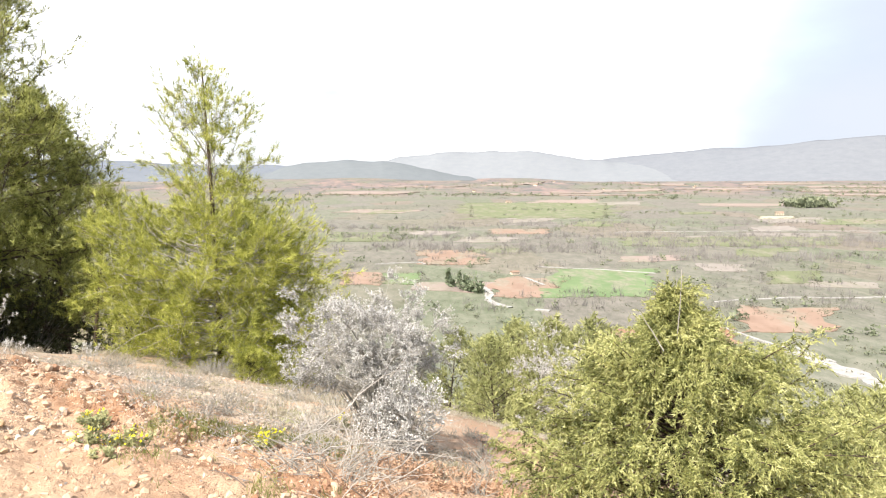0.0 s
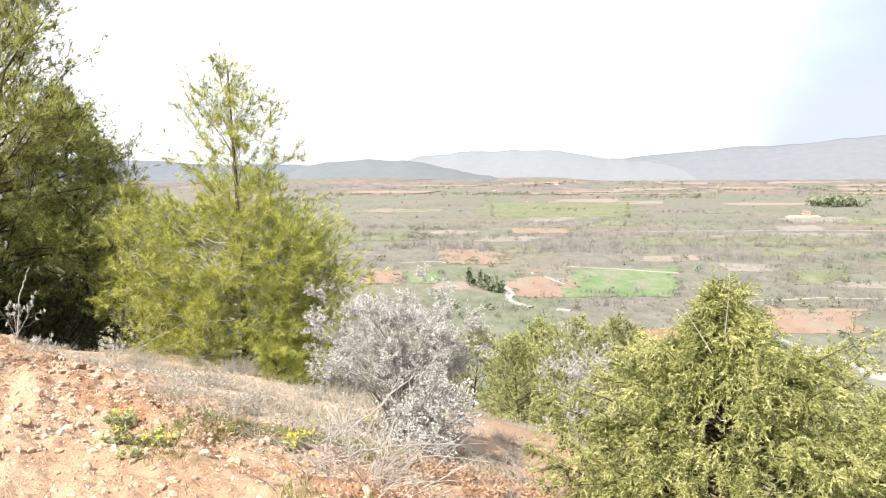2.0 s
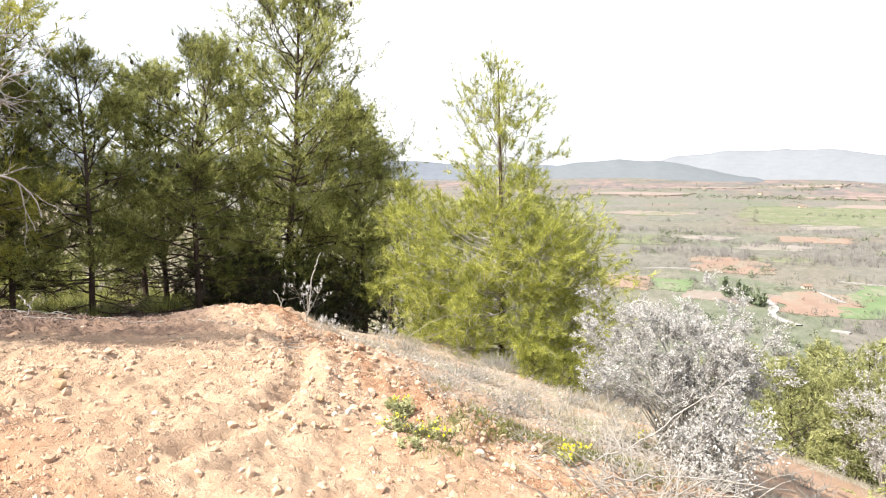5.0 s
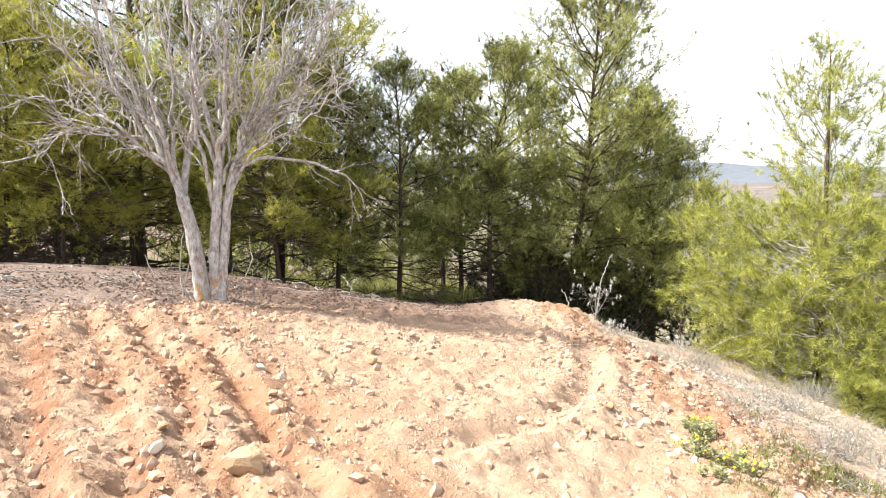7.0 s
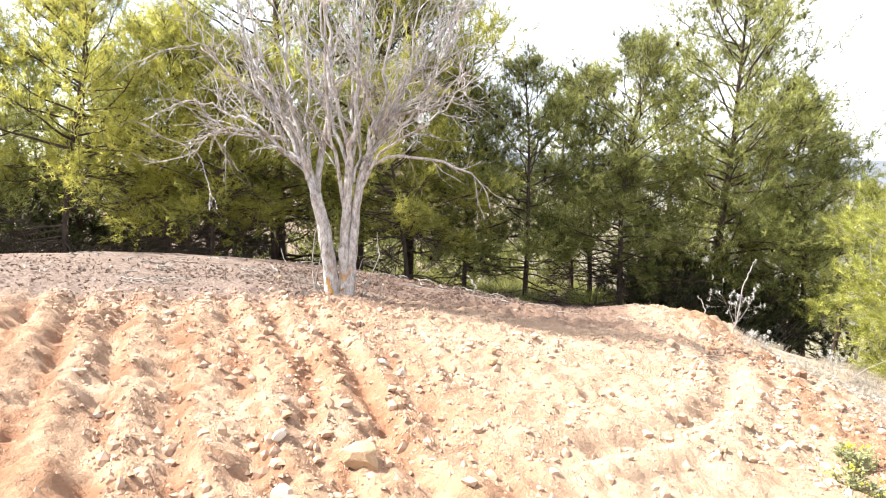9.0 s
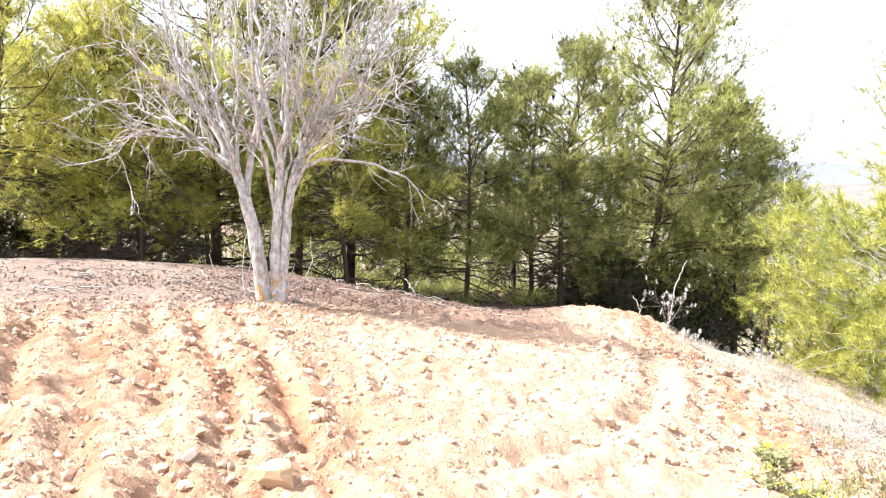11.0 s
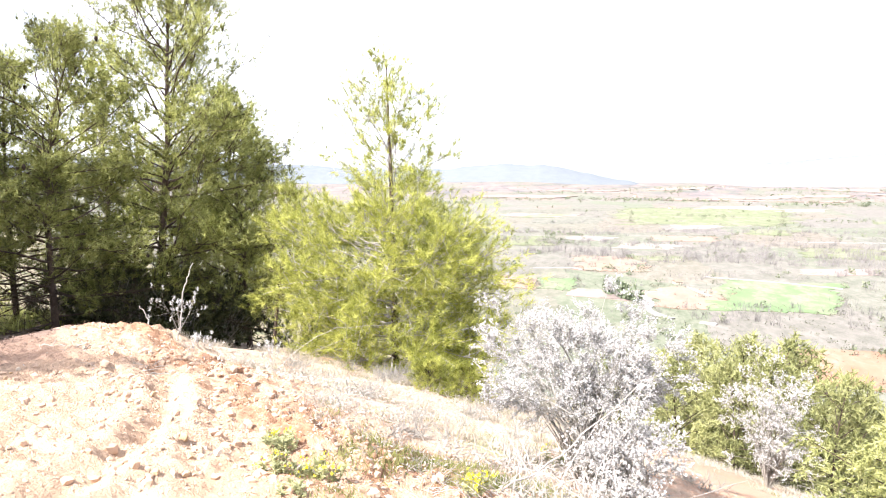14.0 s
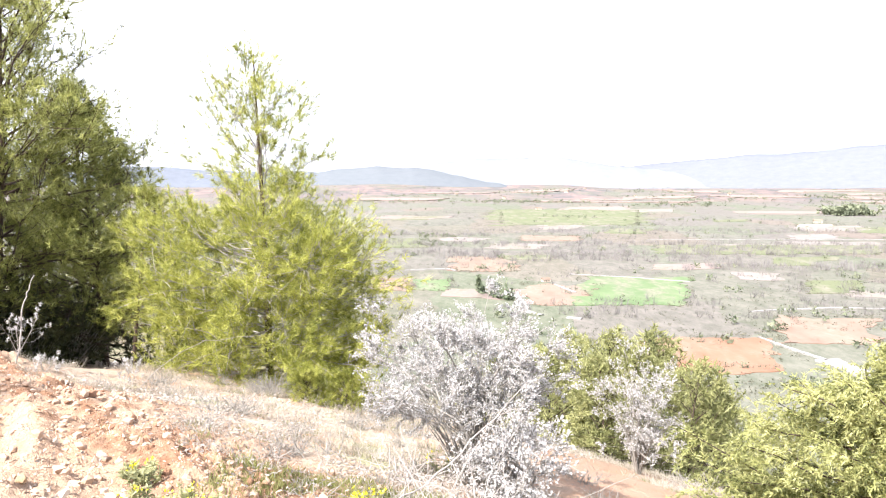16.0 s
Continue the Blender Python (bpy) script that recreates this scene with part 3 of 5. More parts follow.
def field_material(name, a, b):
    """A worn field: its crop or soil with weeds and bare scrub showing through."""
    k = Nodes(name)
    p = k.place()
    base = k.ramp(k.noise(0.09, 6.0, 0.7, p, (1, 0.5, 1)), (0.3, a), (0.7, b))
    worn = k.step(k.noise(0.045, 7.0, 0.72, p, (1, 0.5, 1)), 0.47, 0.62)
    grey = k.ramp(k.noise(0.3, 5.0, 0.7, p, (1, 0.4, 1)), (0.35, (0.13, 0.13, 0.09)), (0.65, (0.22, 0.195, 0.155)))
    return k.done(k.mix(k.maths("MULTIPLY", worn, 0.75), base, grey), 0.95, 0.1)


GREEN_FIELD = field_material("young_corn", (0.1, 0.142, 0.067), (0.142, 0.185, 0.09))
RED_FIELD = field_material("red_ploughland", (0.19, 0.128, 0.095), (0.261, 0.185, 0.142))
# paler than the red ploughland: some distance haze is in this colour
PINK_FIELD = field_material("pale_pink_ploughland", (0.195, 0.152, 0.13), (0.25, 0.198, 0.172))
DEEP_RED = field_material("red_earth", (0.2, 0.105, 0.066), (0.265, 0.15, 0.1))
OLIVE_FIELD = field_material("olive_meadow", (0.113, 0.125, 0.068), (0.145, 0.154, 0.085))
CREAM_FIELD = field_material("stubble", (0.33, 0.29, 0.21), (0.38, 0.34, 0.26))
FALLOW = field_material("fallow", (0.17, 0.15, 0.13), (0.245, 0.215, 0.19))
GRAVEL = plain_material("pale_gravel", (0.2, 0.188, 0.168), (0.32, 0.308, 0.288), 0.5, 0.95, 0)
FIELDS = (
    (((53, 330), (106, 331), (137, 428), (68, 427)), GREEN_FIELD, "bright green field of young corn in the valley"),
    (((-36, 371), (-12, 371), (-14, 409), (-39, 409)), GREEN_FIELD, "small green field beside a wood"),
    (((24, 330), (54, 331), (72, 394), (28, 393)), RED_FIELD, "pinkish bare ploughed field"),
    (((-54, 367), (-34, 367), (-40, 414), (-61, 414)), RED_FIELD, "pinkish bare ploughed field"),
    (((-13, 448), (26, 448), (31, 530), (-16, 530)), RED_FIELD, "pinkish bare ploughed field"),
    (((116, 257), (152, 258), (181, 308), (138, 307)), RED_FIELD, "reddish ploughed field with dark scrub"),
    (((45, 679), (108, 680), (119, 749), (50, 748)), RED_FIELD, "pinkish bare ploughed field"),
    (((57, 216), (98, 218), (116, 266), (66, 262)), DEEP_RED, "reddish ploughed field below the hillside"),
    (((39, 941), (227, 941), (333, 1381), (58, 1381)), OLIVE_FIELD, "wide pale green meadow far off"),
    (((180, 370), (208, 370), (235, 420), (204, 419)), OLIVE_FIELD, "yellow-green meadow"),
    (((425, 906), (474, 906), (504, 965), (453, 965)), CREAM_FIELD, "cream stubble field far off"),
    (((150, 560), (330, 560), (380, 640), (170, 640)), OLIVE_FIELD, "yellow-green meadow"),
    (((-150, 600), (-40, 600), (-60, 700), (-180, 700)), OLIVE_FIELD, "yellow-green meadow"),
)
for corners, mat, label in FIELDS:
    draped("field", corners, mat, label, "field", group="fields in the valley")


parcels = np.random.RandomState(77)
for k in range(34):
    y = 345 + 1100 * parcels.uniform() ** 1.5
    x = parcels.uniform(-0.22, 0.72) * y
    w, d, lean = y * parcels.uniform(0.05, 0.16), y * parcels.uniform(0.05, 0.12), y * parcels.uniform(-0.03, 0.03)
    mat, label = ((PINK_FIELD, "pinkish bare ploughed field"), (OLIVE_FIELD, "yellow-green meadow"), (FALLOW, "pale grey-pink fallow field"), (OLIVE_FIELD, "yellow-green meadow"), (FALLOW, "pale grey-pink fallow field"))[k % 5]
    draped("field", ((x, y), (x + w, y + lean), (x + w * 1.1 + d * 0.3, y + lean + d), (x + d * 0.3, y + d)), mat, label, "field", lift=0.26, cells=16, group="fields in the valley")


def strip(points, width, label):
    """A pale track through the valley, one ribbon through its points."""
    p = np.array(points, float)
    t = np.linspace(0, len(p) - 1, 60)
    line = np.stack([np.interp(t, np.arange(len(p)), p[:, c]) for c in (0, 1)], 1)
    line[:, 1] += 5 * (value_noise(line[:, 0], line[:, 1], 25.0) - 0.5)
    d = unit(np.gradient(line, axis=0))
    side = np.stack([-d[:, 1], d[:, 0]], 1) * width / 2 * (0.3 + 0.8 * value_noise(line[:, 0], line[:, 1], 7.0) + 0.6 * value_noise(line[:, 0], line[:, 1], 2.0))[:, None]
    rows = [line - side, line + side]
    verts = [np.c_[q, base_height(q[:, 0], q[:, 1]) + dz] for q, dz in ((rows[0], -0.4), (rows[0], 0.5), (rows[1], 0.5), (rows[1], -0.4))]
    i = np.arange(3)[:, None] * 60 + np.arange(59)[None]
    faces = np.stack([i, i + 1, i + 61, i + 60], -1).reshape(-1, 4)
    return tagged(new("road", mesh_data("road", np.concatenate(verts), faces, GRAVEL)), label, "road", "tracks in the valley", "structure")


strip([(63, 438), (103, 423), (131, 409)], 2.0, "thin pale farm track beside a green field")
strip([(-46, 453), (-16, 459), (-12, 448)], 1.8, "thin pale farm track")
strip([(48, 393), (52, 380), (56, 366)], 2.0, "short pale farm track")
strip([(130, 320), (146, 326), (176, 328), (230, 329)], 1.6, "thin pale farm track")
strip([(21, 362), (24, 341), (22, 323), (25, 312), (31, 303)], 3.4, "white gravel road bend")
strip([(112, 266), (117, 246), (121, 232)], 1.6, "thin pale farm track")
strip([(121, 233), (123, 222), (126, 206), (129, 190), (134, 165)], 8.0, "broad white gravel road below the hillside")
strip([(42, 298), (48, 295)], 3.0, "white gravel yard")
strip([(180, 700), (330, 705), (480, 700)], 2.5, "thin pale farm track far off")


def far_trees(name, label, seed, spots, tall, wide, material, bits, peak=0.0):
    """Scattered crowns far off, each a ragged heap of leafy tufts; peak narrows them upward."""
    rng = np.random.RandomState(seed)
    spots = np.asarray(spots, float)
    n = len(spots)
    z = base_height(spots[:, 0], spots[:, 1])
    h, w = tall * rng.uniform(0.45, 1.25, n), wide * rng.uniform(0.45, 1.5, n)
    size = np.stack([w, w * rng.uniform(0.6, 1.0, n), h], 1)
    q = unit(rng.normal(size=(n, bits, 3))) * rng.uniform(0.1, 1.0, (n, bits, 1)) ** 0.5
    q[..., :2] *= 1 - peak * (0.5 + 0.5 * q[..., 2:])
    at = (np.concatenate([spots, (z + h * 0.42)[:, None]], 1)[:, None] + q * size[:, None] * 0.5).reshape(-1, 3)
    reach = np.repeat(np.minimum(w, h), bits)[:, None] * rng.uniform(0.12, 0.28, (n * bits, 1))
    d = unit(rng.normal(size=at.shape) + [0, 0, 0.4])
    across = unit(np.cross(d, rng.normal(size=at.shape)))
    verts = np.stack([at - across * reach * 0.7, at + across * reach * 0.7, at + d * reach * 1.5], 1).reshape(-1, 3)
    return tagged(new(name, mesh_data(name, verts, np.arange(len(verts)).reshape(-1, 3), material)), label, "trees", kind="stuff")


def far_brush(name, label, seed, spots, tall, material, count):
    """Leafless trees far off: upright sheaves of thin branches."""
    rng = np.random.RandomState(seed)
    spots = np.asarray(spots)
    at = np.concatenate([spots, base_height(spots[:, 0], spots[:, 1])[:, None]], 1)
    at = np.repeat(at, 7, 0) + rng.normal(0, 2.2, (len(at) * 7, 3)) * [1, 1, 0.1]
    v, f = spikes(rng, at, np.tile([0, 0, 1.0], (len(at), 1)), count, tall * rng.uniform(0.5, 1.1, (len(at) * count, 1)), 0.28, tall * 0.022, 0.4)
    return tagged(new(name, mesh_data(name, v, f, material)), label, "trees", kind="stuff")


# Far woods and scrub are paled, low in contrast: haze put into their colours.
BARE_WOOD = leaf_material("bare_far_wood", (0.136, 0.123, 0.114), (0.178, 0.164, 0.151), (0.223, 0.204, 0.192), 0.15, 0.9, 0.05)
FAR_GREEN = leaf_material("far_green_wood", (0.103, 0.119, 0.071), (0.15, 0.167, 0.103), (0.222, 0.229, 0.143), 0.2, 0.9, 0.05)
EVERGREEN = leaf_material("far_evergreens", (0.094, 0.119, 0.075), (0.15, 0.175, 0.106), (0.213, 0.231, 0.144), 0.2, 0.9, 0.1)
SCRUB = leaf_material("far_scrub", (0.081, 0.085, 0.052), (0.133, 0.128, 0.09), (0.199, 0.185, 0.142), 0.2, 0.9, 0.05)


def scatter(seed, count, y0, y1, spread, power=1.6):
    rng = np.random.RandomState(seed)
    y = y0 + (y1 - y0) * rng.uniform(0, 1, count) ** power
    x = (rng.uniform(-1, 1, count) * spread - 0.05) * y
    keep = 0.6 * value_noise(x * 0.5, y * 1.6, 42.0) + 0.4 * value_noise(x + 500, y * 1.8, 15.0) > 0.5
    return np.stack([x, y], 1)[keep]


def rows_of(seed, rows):
    """Lines of trees: x from, x to, y, how many."""
    rng = np.random.RandomState(seed)
    return np.concatenate([np.stack([np.linspace(a, b, n) + rng.normal(0, 0.04 * abs(b - a), n), y + rng.normal(0, 0.022 * y, n)], 1) for a, b, y, n in rows])


far_brush("valley_bare_trees", "rows of leafless grey trees on the valley floor", 3,
          rows_of(4, [(60, 420, 560, 120), (180, 460, 600, 100), (-20, 200, 520, 70), (80, 380, 640, 90), (-120, 60, 640, 60), (-160, 20, 760, 60),
                      (40, 460, 820, 90), (150, 330, 480, 60), (-60, 20, 560, 30)]), 7.0, BARE_WOOD, 6)
far_trees("valley_scrub", "pale scrub and hedges across the valley floor", 5, scatter(6, 14000, 185, 1300, 0.75, 1.5), 1.5, 3.2, SCRUB, 8)
far_trees("valley_green_trees", "green trees and hedges across the valley", 7,
          np.concatenate([scatter(8, 800, 190, 1600, 0.75, 1.4), rows_of(9, [(-60, -20, 720, 14), (120, 200, 1150, 16), (300, 380, 1050, 14), (140, 190, 250, 14), (-53, -28, 630, 10), (-101, -88, 655, 6), (2, 8, 451, 5)])]), 4.2, 5.5, FAR_GREEN, 26)
far_trees("valley_evergreens", "clump of dark evergreens beside a gravel bend", 10, [(3, 367), (5, 362), (8, 357), (9, 354), (12, 351), (13, 348), (15, 346), (17, 344), (19, 343), (14, 352)], 11.0, 5.0, EVERGREEN, 110, 0.85)
far_trees("valley_dark_grove", "dark evergreen grove far across the valley", 11, np.stack([np.random.RandomState(1).uniform(640, 710, 60), np.random.RandomState(2).uniform(1200, 1290, 60)], 1), 20.0, 16.0, FAR_GREEN, 30)
far_trees("far_plateau_trees", "scattered trees on the red plateau", 13, scatter(14, 2200, 1500, 3300, 0.75, 1.0), 6.0, 20.0, SCRUB, 14)


edge = np.random.RandomState(89)
verge = []
for corners, _, _ in FIELDS:
    ring = np.array(corners + corners[:1], float)
    for p, q in zip(ring[:-1], ring[1:]):
        n = int(np.linalg.norm(q - p) / 1.8)
        verge.append(p + (q - p) * np.sort(edge.uniform(0, 1, n))[:, None] + edge.normal(0, 2.2, (n, 2)))
verge = np.concatenate(verge)
verge = verge[value_noise(verge[:, 0], verge[:, 1], 16.0) > 0.38]
far_trees("field_verges", "rough scrub and low hedges along the field edges", 17, verge, 1.7, 3.6, SCRUB, 12)
far_brush("valley_bare_trees", "scattered leafless grey trees on the valley floor", 18, scatter(19, 1500, 300, 1250, 0.72, 1.3), 5.5, BARE_WOOD, 5)


plateau = np.random.RandomState(88)
bands = [(x, x + plateau.uniform(60, 260), y, int(plateau.randint(8, 26))) for x, y in zip(plateau.uniform(-450, 1650, 34), plateau.uniform(1450, 2800, 34))]
far_trees("far_hedge_bands", "dark hedges and tree belts on the red plateau", 15, rows_of(16, [(a, b, y, n) for a, b, y, n in bands]), 9.0, 17.0, FAR_GREEN, 22)
for k in range(16):
    x, y = plateau.uniform(-350, 1500), plateau.uniform(1750, 2750)
    w, d = plateau.uniform(120, 330), plateau.uniform(70, 170)
    draped("field", ((x, y), (x + w, y), (x + w * 1.2, y + d), (x + w * 0.2, y + d)), PINK_FIELD, "pinkish ploughed field on the far plateau", "field", lift=3.0, cells=16, group="fields on the plateau")


def farm_house(at, turn, label, size=1.0):
    """A small plastered house: walls, gabled tiled roof, a door and two windows."""
    house = thing("farm_house", at, label, "house", "farm buildings", turn=turn, size=size)
    wall = bmesh.new()
    bmesh.ops.create_cube(wall, size=1, matrix=Matrix.Translation((0, 0, 1.6)) @ Matrix.Diagonal((11, 7, 3.6, 1)))
    roof = bmesh.new()
    pts = [roof.verts.new(p) for p in ((-6, -4.2, 3.2), (6, -4.2, 3.2), (6, 4.2, 3.2), (-6, 4.2, 3.2), (-5.6, 0, 5.4), (5.6, 0, 5.4))]
    for f in ((0, 1, 5, 4), (2, 3, 4, 5), (1, 2, 5), (3, 0, 4), (3, 2, 1, 0)):
        roof.faces.new([pts[i] for i in f])
    front = None
    for name, bm, mat in (("wall", wall, WHITE_STONE), ("roof", roof, RED_FIELD)):
        me = bpy.data.meshes.new(name)
        bm.to_mesh(me)
        bm.free()
        me.materials.append(mat)
        piece = part(name, me, house)
        front = front or piece
    for x in (-3.0, 0.0, 3.0):
        bm = bmesh.new()
        bmesh.ops.create_cube(bm, size=1, matrix=Matrix.Translation((x, -3.52, 1.4 if x else 1.05)) @ Matrix.Diagonal((1.1, 0.12, 1.2 if x else 2.1, 1)))
        me = bpy.data.meshes.new("window" if x else "door")
        bm.to_mesh(me)
        bm.free()
        me.materials.append(CONE_BROWN)
        part("window" if x else "door", me, front)


def flat_at(x, y):
    return Vector((x, y, float(base_height(np.array(x), np.array(y)))))


farm_house(flat_at(133, 1370), 10, "small white farm house far across the valley")
farm_house(flat_at(500, 1000), -15, "small white farm house beside a stubble field")
for k in range(13):
    farm_house(flat_at(-60 + 92 * k + 40 * math.sin(k * 5.1), 2450 + 380 * math.sin(k * 2.3)), 37 * k, "small white village house far across the valley", 1.0 + 0.4 * math.sin(k * 3.7))
farm_house(flat_at(44, 408), 20, "small pale field hut beside a track", 0.45)


# ---- trees ----
def pine_meshes(seed, tall, wide, start, limbs, needle, width, count, spread=0.65, profile=None, lean=0.05, density=1.0, material=PINE, cones=0,
                rise=(0.02, 0.3, 1.3), dead=0, split=True, tiers=(), lift=0.3, twig_bark=None, brush=True, pale=0.3, inner=0.12):
    """Trunk, limbs, twigs, crown and cones of one pine: (name, mesh, kind) rows."""
    rng = np.random.RandomState(seed)
    stem = bend(rng, (0, 0, -0.25), (lean * rng.normal(), lean * rng.normal(), 1), tall + 0.25, 12, 0.25, 0.045)
    stem[:, :2] *= np.linspace(0, 1, 13)[:, None] ** 0.5 * (0.3 if tiers else 1.0)
    rad = np.interp(np.linspace(0, 1, 13), [0, 0.06, 0.5, 1], [tall * 0.017, tall * 0.0125, tall * 0.008, 0.008])
    arms, wood, at, way, fine = [], [], [], [], []
    profile = profile or (lambda f: np.interp(f, [0, 0.12, 0.35, 0.6, 0.85, 1], [0.7, 1.0, 0.95, 0.7, 0.36, 0.12]))
    steps = [(lo + (hi - lo) * (i + rng.uniform(0, 0.9)) / n, i / n, r0, r1, u0, u1, full) for lo, hi, n, r0, r1, u0, u1, full in tiers for i in range(n)]
    limbs = len(steps) or limbs
    for k in range(limbs + dead):
        bare = k >= limbs
        f = start + (1 - start) * ((k + rng.uniform(0, 0.9)) / limbs) ** 1.15
        f = start * rng.uniform(0.12, 1.3) if bare else min(f, 0.985)
        foot = np.array([np.interp(f * 12, np.arange(13), stem[:, c]) for c in range(3)])
        g = max((f - start) / (1 - start), 0)
        reach = wide * (0.75 if bare else profile(g)) * rng.uniform(0.6, 1.15)
        a = k * 2.399 + rng.normal(0, 0.35)
        up = np.interp(g, [0, 0.4, 1], rise) + rng.normal(0, 0.12)
        full = density
        if tiers and not bare:
            f, u, r0, r1, u0, u1, full = steps[k]
            foot = np.array([np.interp(f * 12, np.arange(13), stem[:, c]) for c in range(3)])
            reach, up = (r0 + (r1 - r0) * u) * rng.uniform(0.75, 1.1), u0 + (u1 - u0) * u + rng.normal(0, 0.1)
        line = bend(rng, foot, (math.cos(a), math.sin(a), up), reach * math.hypot(1, min(up, 0.9)), 7, -0.1 if bare else lift, 0.13)
        arms.append((line, np.linspace(0.005 + (0.006 if tiers else 0.010) * reach, 0.003, 8)))
        for _ in range(int((5 + 9 * reach) * full)):
            low = 0.6 if tiers and f > 0.72 else inner
            t = (low + (1 - low) * rng.uniform()) ** 0.75 * 7
            i = min(int(t), 6)
            p = line[i] + (line[i + 1] - line[i]) * (t - i)
            d = unit(unit(line[i + 1] - line[i]) + 0.9 * rng.normal(size=3) * [1, 1, 0.7] + [0, 0, 0.25])
            size = min(0.22 + 0.26 * reach * rng.uniform(0.4, 1.0), 0.7)
            twig = bend(rng, p, d, size, 3, -0.2 if bare else lift * 0.8, 0.16)
            if bare or f > 0.72 or rng.uniform() < pale:
                wood.append((twig[[0, 1, 3]], np.array([0.006, 0.0045, 0.0025])))
            if bare:
                continue
            for u in ((0.75, 1.0) if brush else (0.45, 0.75, 1.0)):
                j = min(int(u * 3), 2)
                q = twig[j] + (twig[j + 1] - twig[j]) * (u * 3 - j)
                at.append(q + rng.normal(0, 0.02 if brush else 0.05, 3))
                way.append(unit(twig[j + 1] - twig[j]) + [0, 0, 0.3])
                fine.append(low)
        if not bare:
            at.append(line[-1])
            way.append(line[-1] - line[-2])
            fine.append(0)
    at.append(stem[-1])
    way.append(np.array([0, 0, 1.0]))
    fine.append(0)
    at, way = np.array(at), np.array(way)
    long = needle * np.repeat(np.where(np.array(fine) == 0.6, 0.55, 1.0), count)[:, None]
    nv, nf = spikes(rng, at, way, count, long, spread, width, 0.09 if brush else 0.05)
    out = [("trunk", mesh_data("trunk", *tubes([(stem, rad)], 9), PINE_BARK, True), "")]
    if split:
        out += [("limb", mesh_data("limb", *tubes([arm], 5), twig_bark or PINE_BARK, True), "") for arm in arms]
    else:
        wood = arms + wood
    out += [("brushwood", mesh_data("brushwood", *tubes(wood, 3), twig_bark or PINE_BARK, True), "stuff"), ("crown", mesh_data("crown", nv, nf, material), "")]
    if cones:
        for c in at[rng.choice(len(at), cones, replace=False)]:
            line = c + np.array([0, 0, -0.10]) * np.linspace(0, 1, 5)[:, None]
            out.append(("cone", mesh_data("cone", *tubes([(line, np.array([0.007, 0.028, 0.032, 0.02, 0.004]))], 6), CONE_BROWN, True), ""))
    return out


def plant_thing(name, meshes, at, label, category, group="", turn=0.0, size=1.0):
    ob = thing(name, at, label, category, group, "", turn, size)
    for key, me, sort in meshes:
        tagged(part(key, me, ob), kind=sort)
    return ob


def full_crown(f):
    return np.interp(f, [0, 0.12, 0.35, 0.6, 0.85, 1], [0.8, 1.0, 0.95, 0.72, 0.36, 0.12])


SOFT = dict(brush=False, inner=0.3)
FOREST = [
    pine_meshes(21, 6.4, 2.05, 0.18, 98, 0.12, 0.01, 14, 0.95, full_crown, cones=34, dead=8, density=1.42, brush=False, inner=0.15),
    pine_meshes(22, 5.2, 1.85, 0.20, 64, 0.12, 0.01, 15, 0.95, cones=12, dead=22, density=1.3, **SOFT),
    pine_meshes(23, 7.6, 2.5, 0.20, 78, 0.12, 0.01, 14, 0.95, cones=16, dead=20, density=1.2, **SOFT),
    pine_meshes(24, 4.6, 1.5, 0.20, 54, 0.115, 0.01, 15, 0.95, cones=4, dead=16, density=1.25, **SOFT),
    pine_meshes(25, 6.2, 2.0, 0.30, 42, 0.2, 0.034, 9, density=0.9, split=False, dead=8),
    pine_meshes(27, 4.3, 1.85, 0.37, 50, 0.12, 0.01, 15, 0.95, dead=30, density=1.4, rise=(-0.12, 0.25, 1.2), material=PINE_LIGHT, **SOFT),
]
# kind, x, y, turn, size
PINES = [
    (0, -8.85, 12.3, 40, 1.09),
    (1, -9.35, 10.15, 0, 0.93),
    (3, -10.6, 10.6, 30, 0.98),
    (3, -9.9, 8.3, 200, 0.91),
    (1, -10.7, 7.5, 120, 0.74),
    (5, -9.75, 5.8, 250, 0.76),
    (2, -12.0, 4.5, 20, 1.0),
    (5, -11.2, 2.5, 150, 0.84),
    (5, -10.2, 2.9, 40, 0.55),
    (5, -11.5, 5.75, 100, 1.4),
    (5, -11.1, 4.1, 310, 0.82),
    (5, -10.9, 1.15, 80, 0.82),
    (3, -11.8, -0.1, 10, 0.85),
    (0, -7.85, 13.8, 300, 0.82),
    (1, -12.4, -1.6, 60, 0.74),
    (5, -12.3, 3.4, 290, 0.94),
    (0, -12.2, 7.2, 200, 1.15),
    (4, -13.4, 6.0, 300, 0.57),
    (4, -12.2, 11.6, 75, 0.77),
    (4, -14.6, 1.6, 220, 0.77),
    (4, -14.8, -0.8, 190, 0.71),
    (4, -11.6, 14.0, 310, 0.93),
    (4, -16.4, 4.4, 45, 0.71),
    (4, -14.6, -3.4, 140, 0.62),
    (4, -17.6, 1.0, 10, 0.79),
    (4, -9.6, 16.4, 200, 0.89),
]
grown = {}
for kind, x, y, turn, size in PINES:
    if kind in grown:
        o = copy_thing(grown[kind], Matrix.LocRotScale(on_ground(x, y, -0.05), Euler((0, 0, radians(turn))), None))
        o.scale = (size,) * 3
    else:
        grown[kind] = plant_thing("pine_tree", FOREST[kind], on_ground(x, y, -0.05), "dark green pine with long needles at the field edge", "tree",
                                  "pines at the field edge", turn, size)


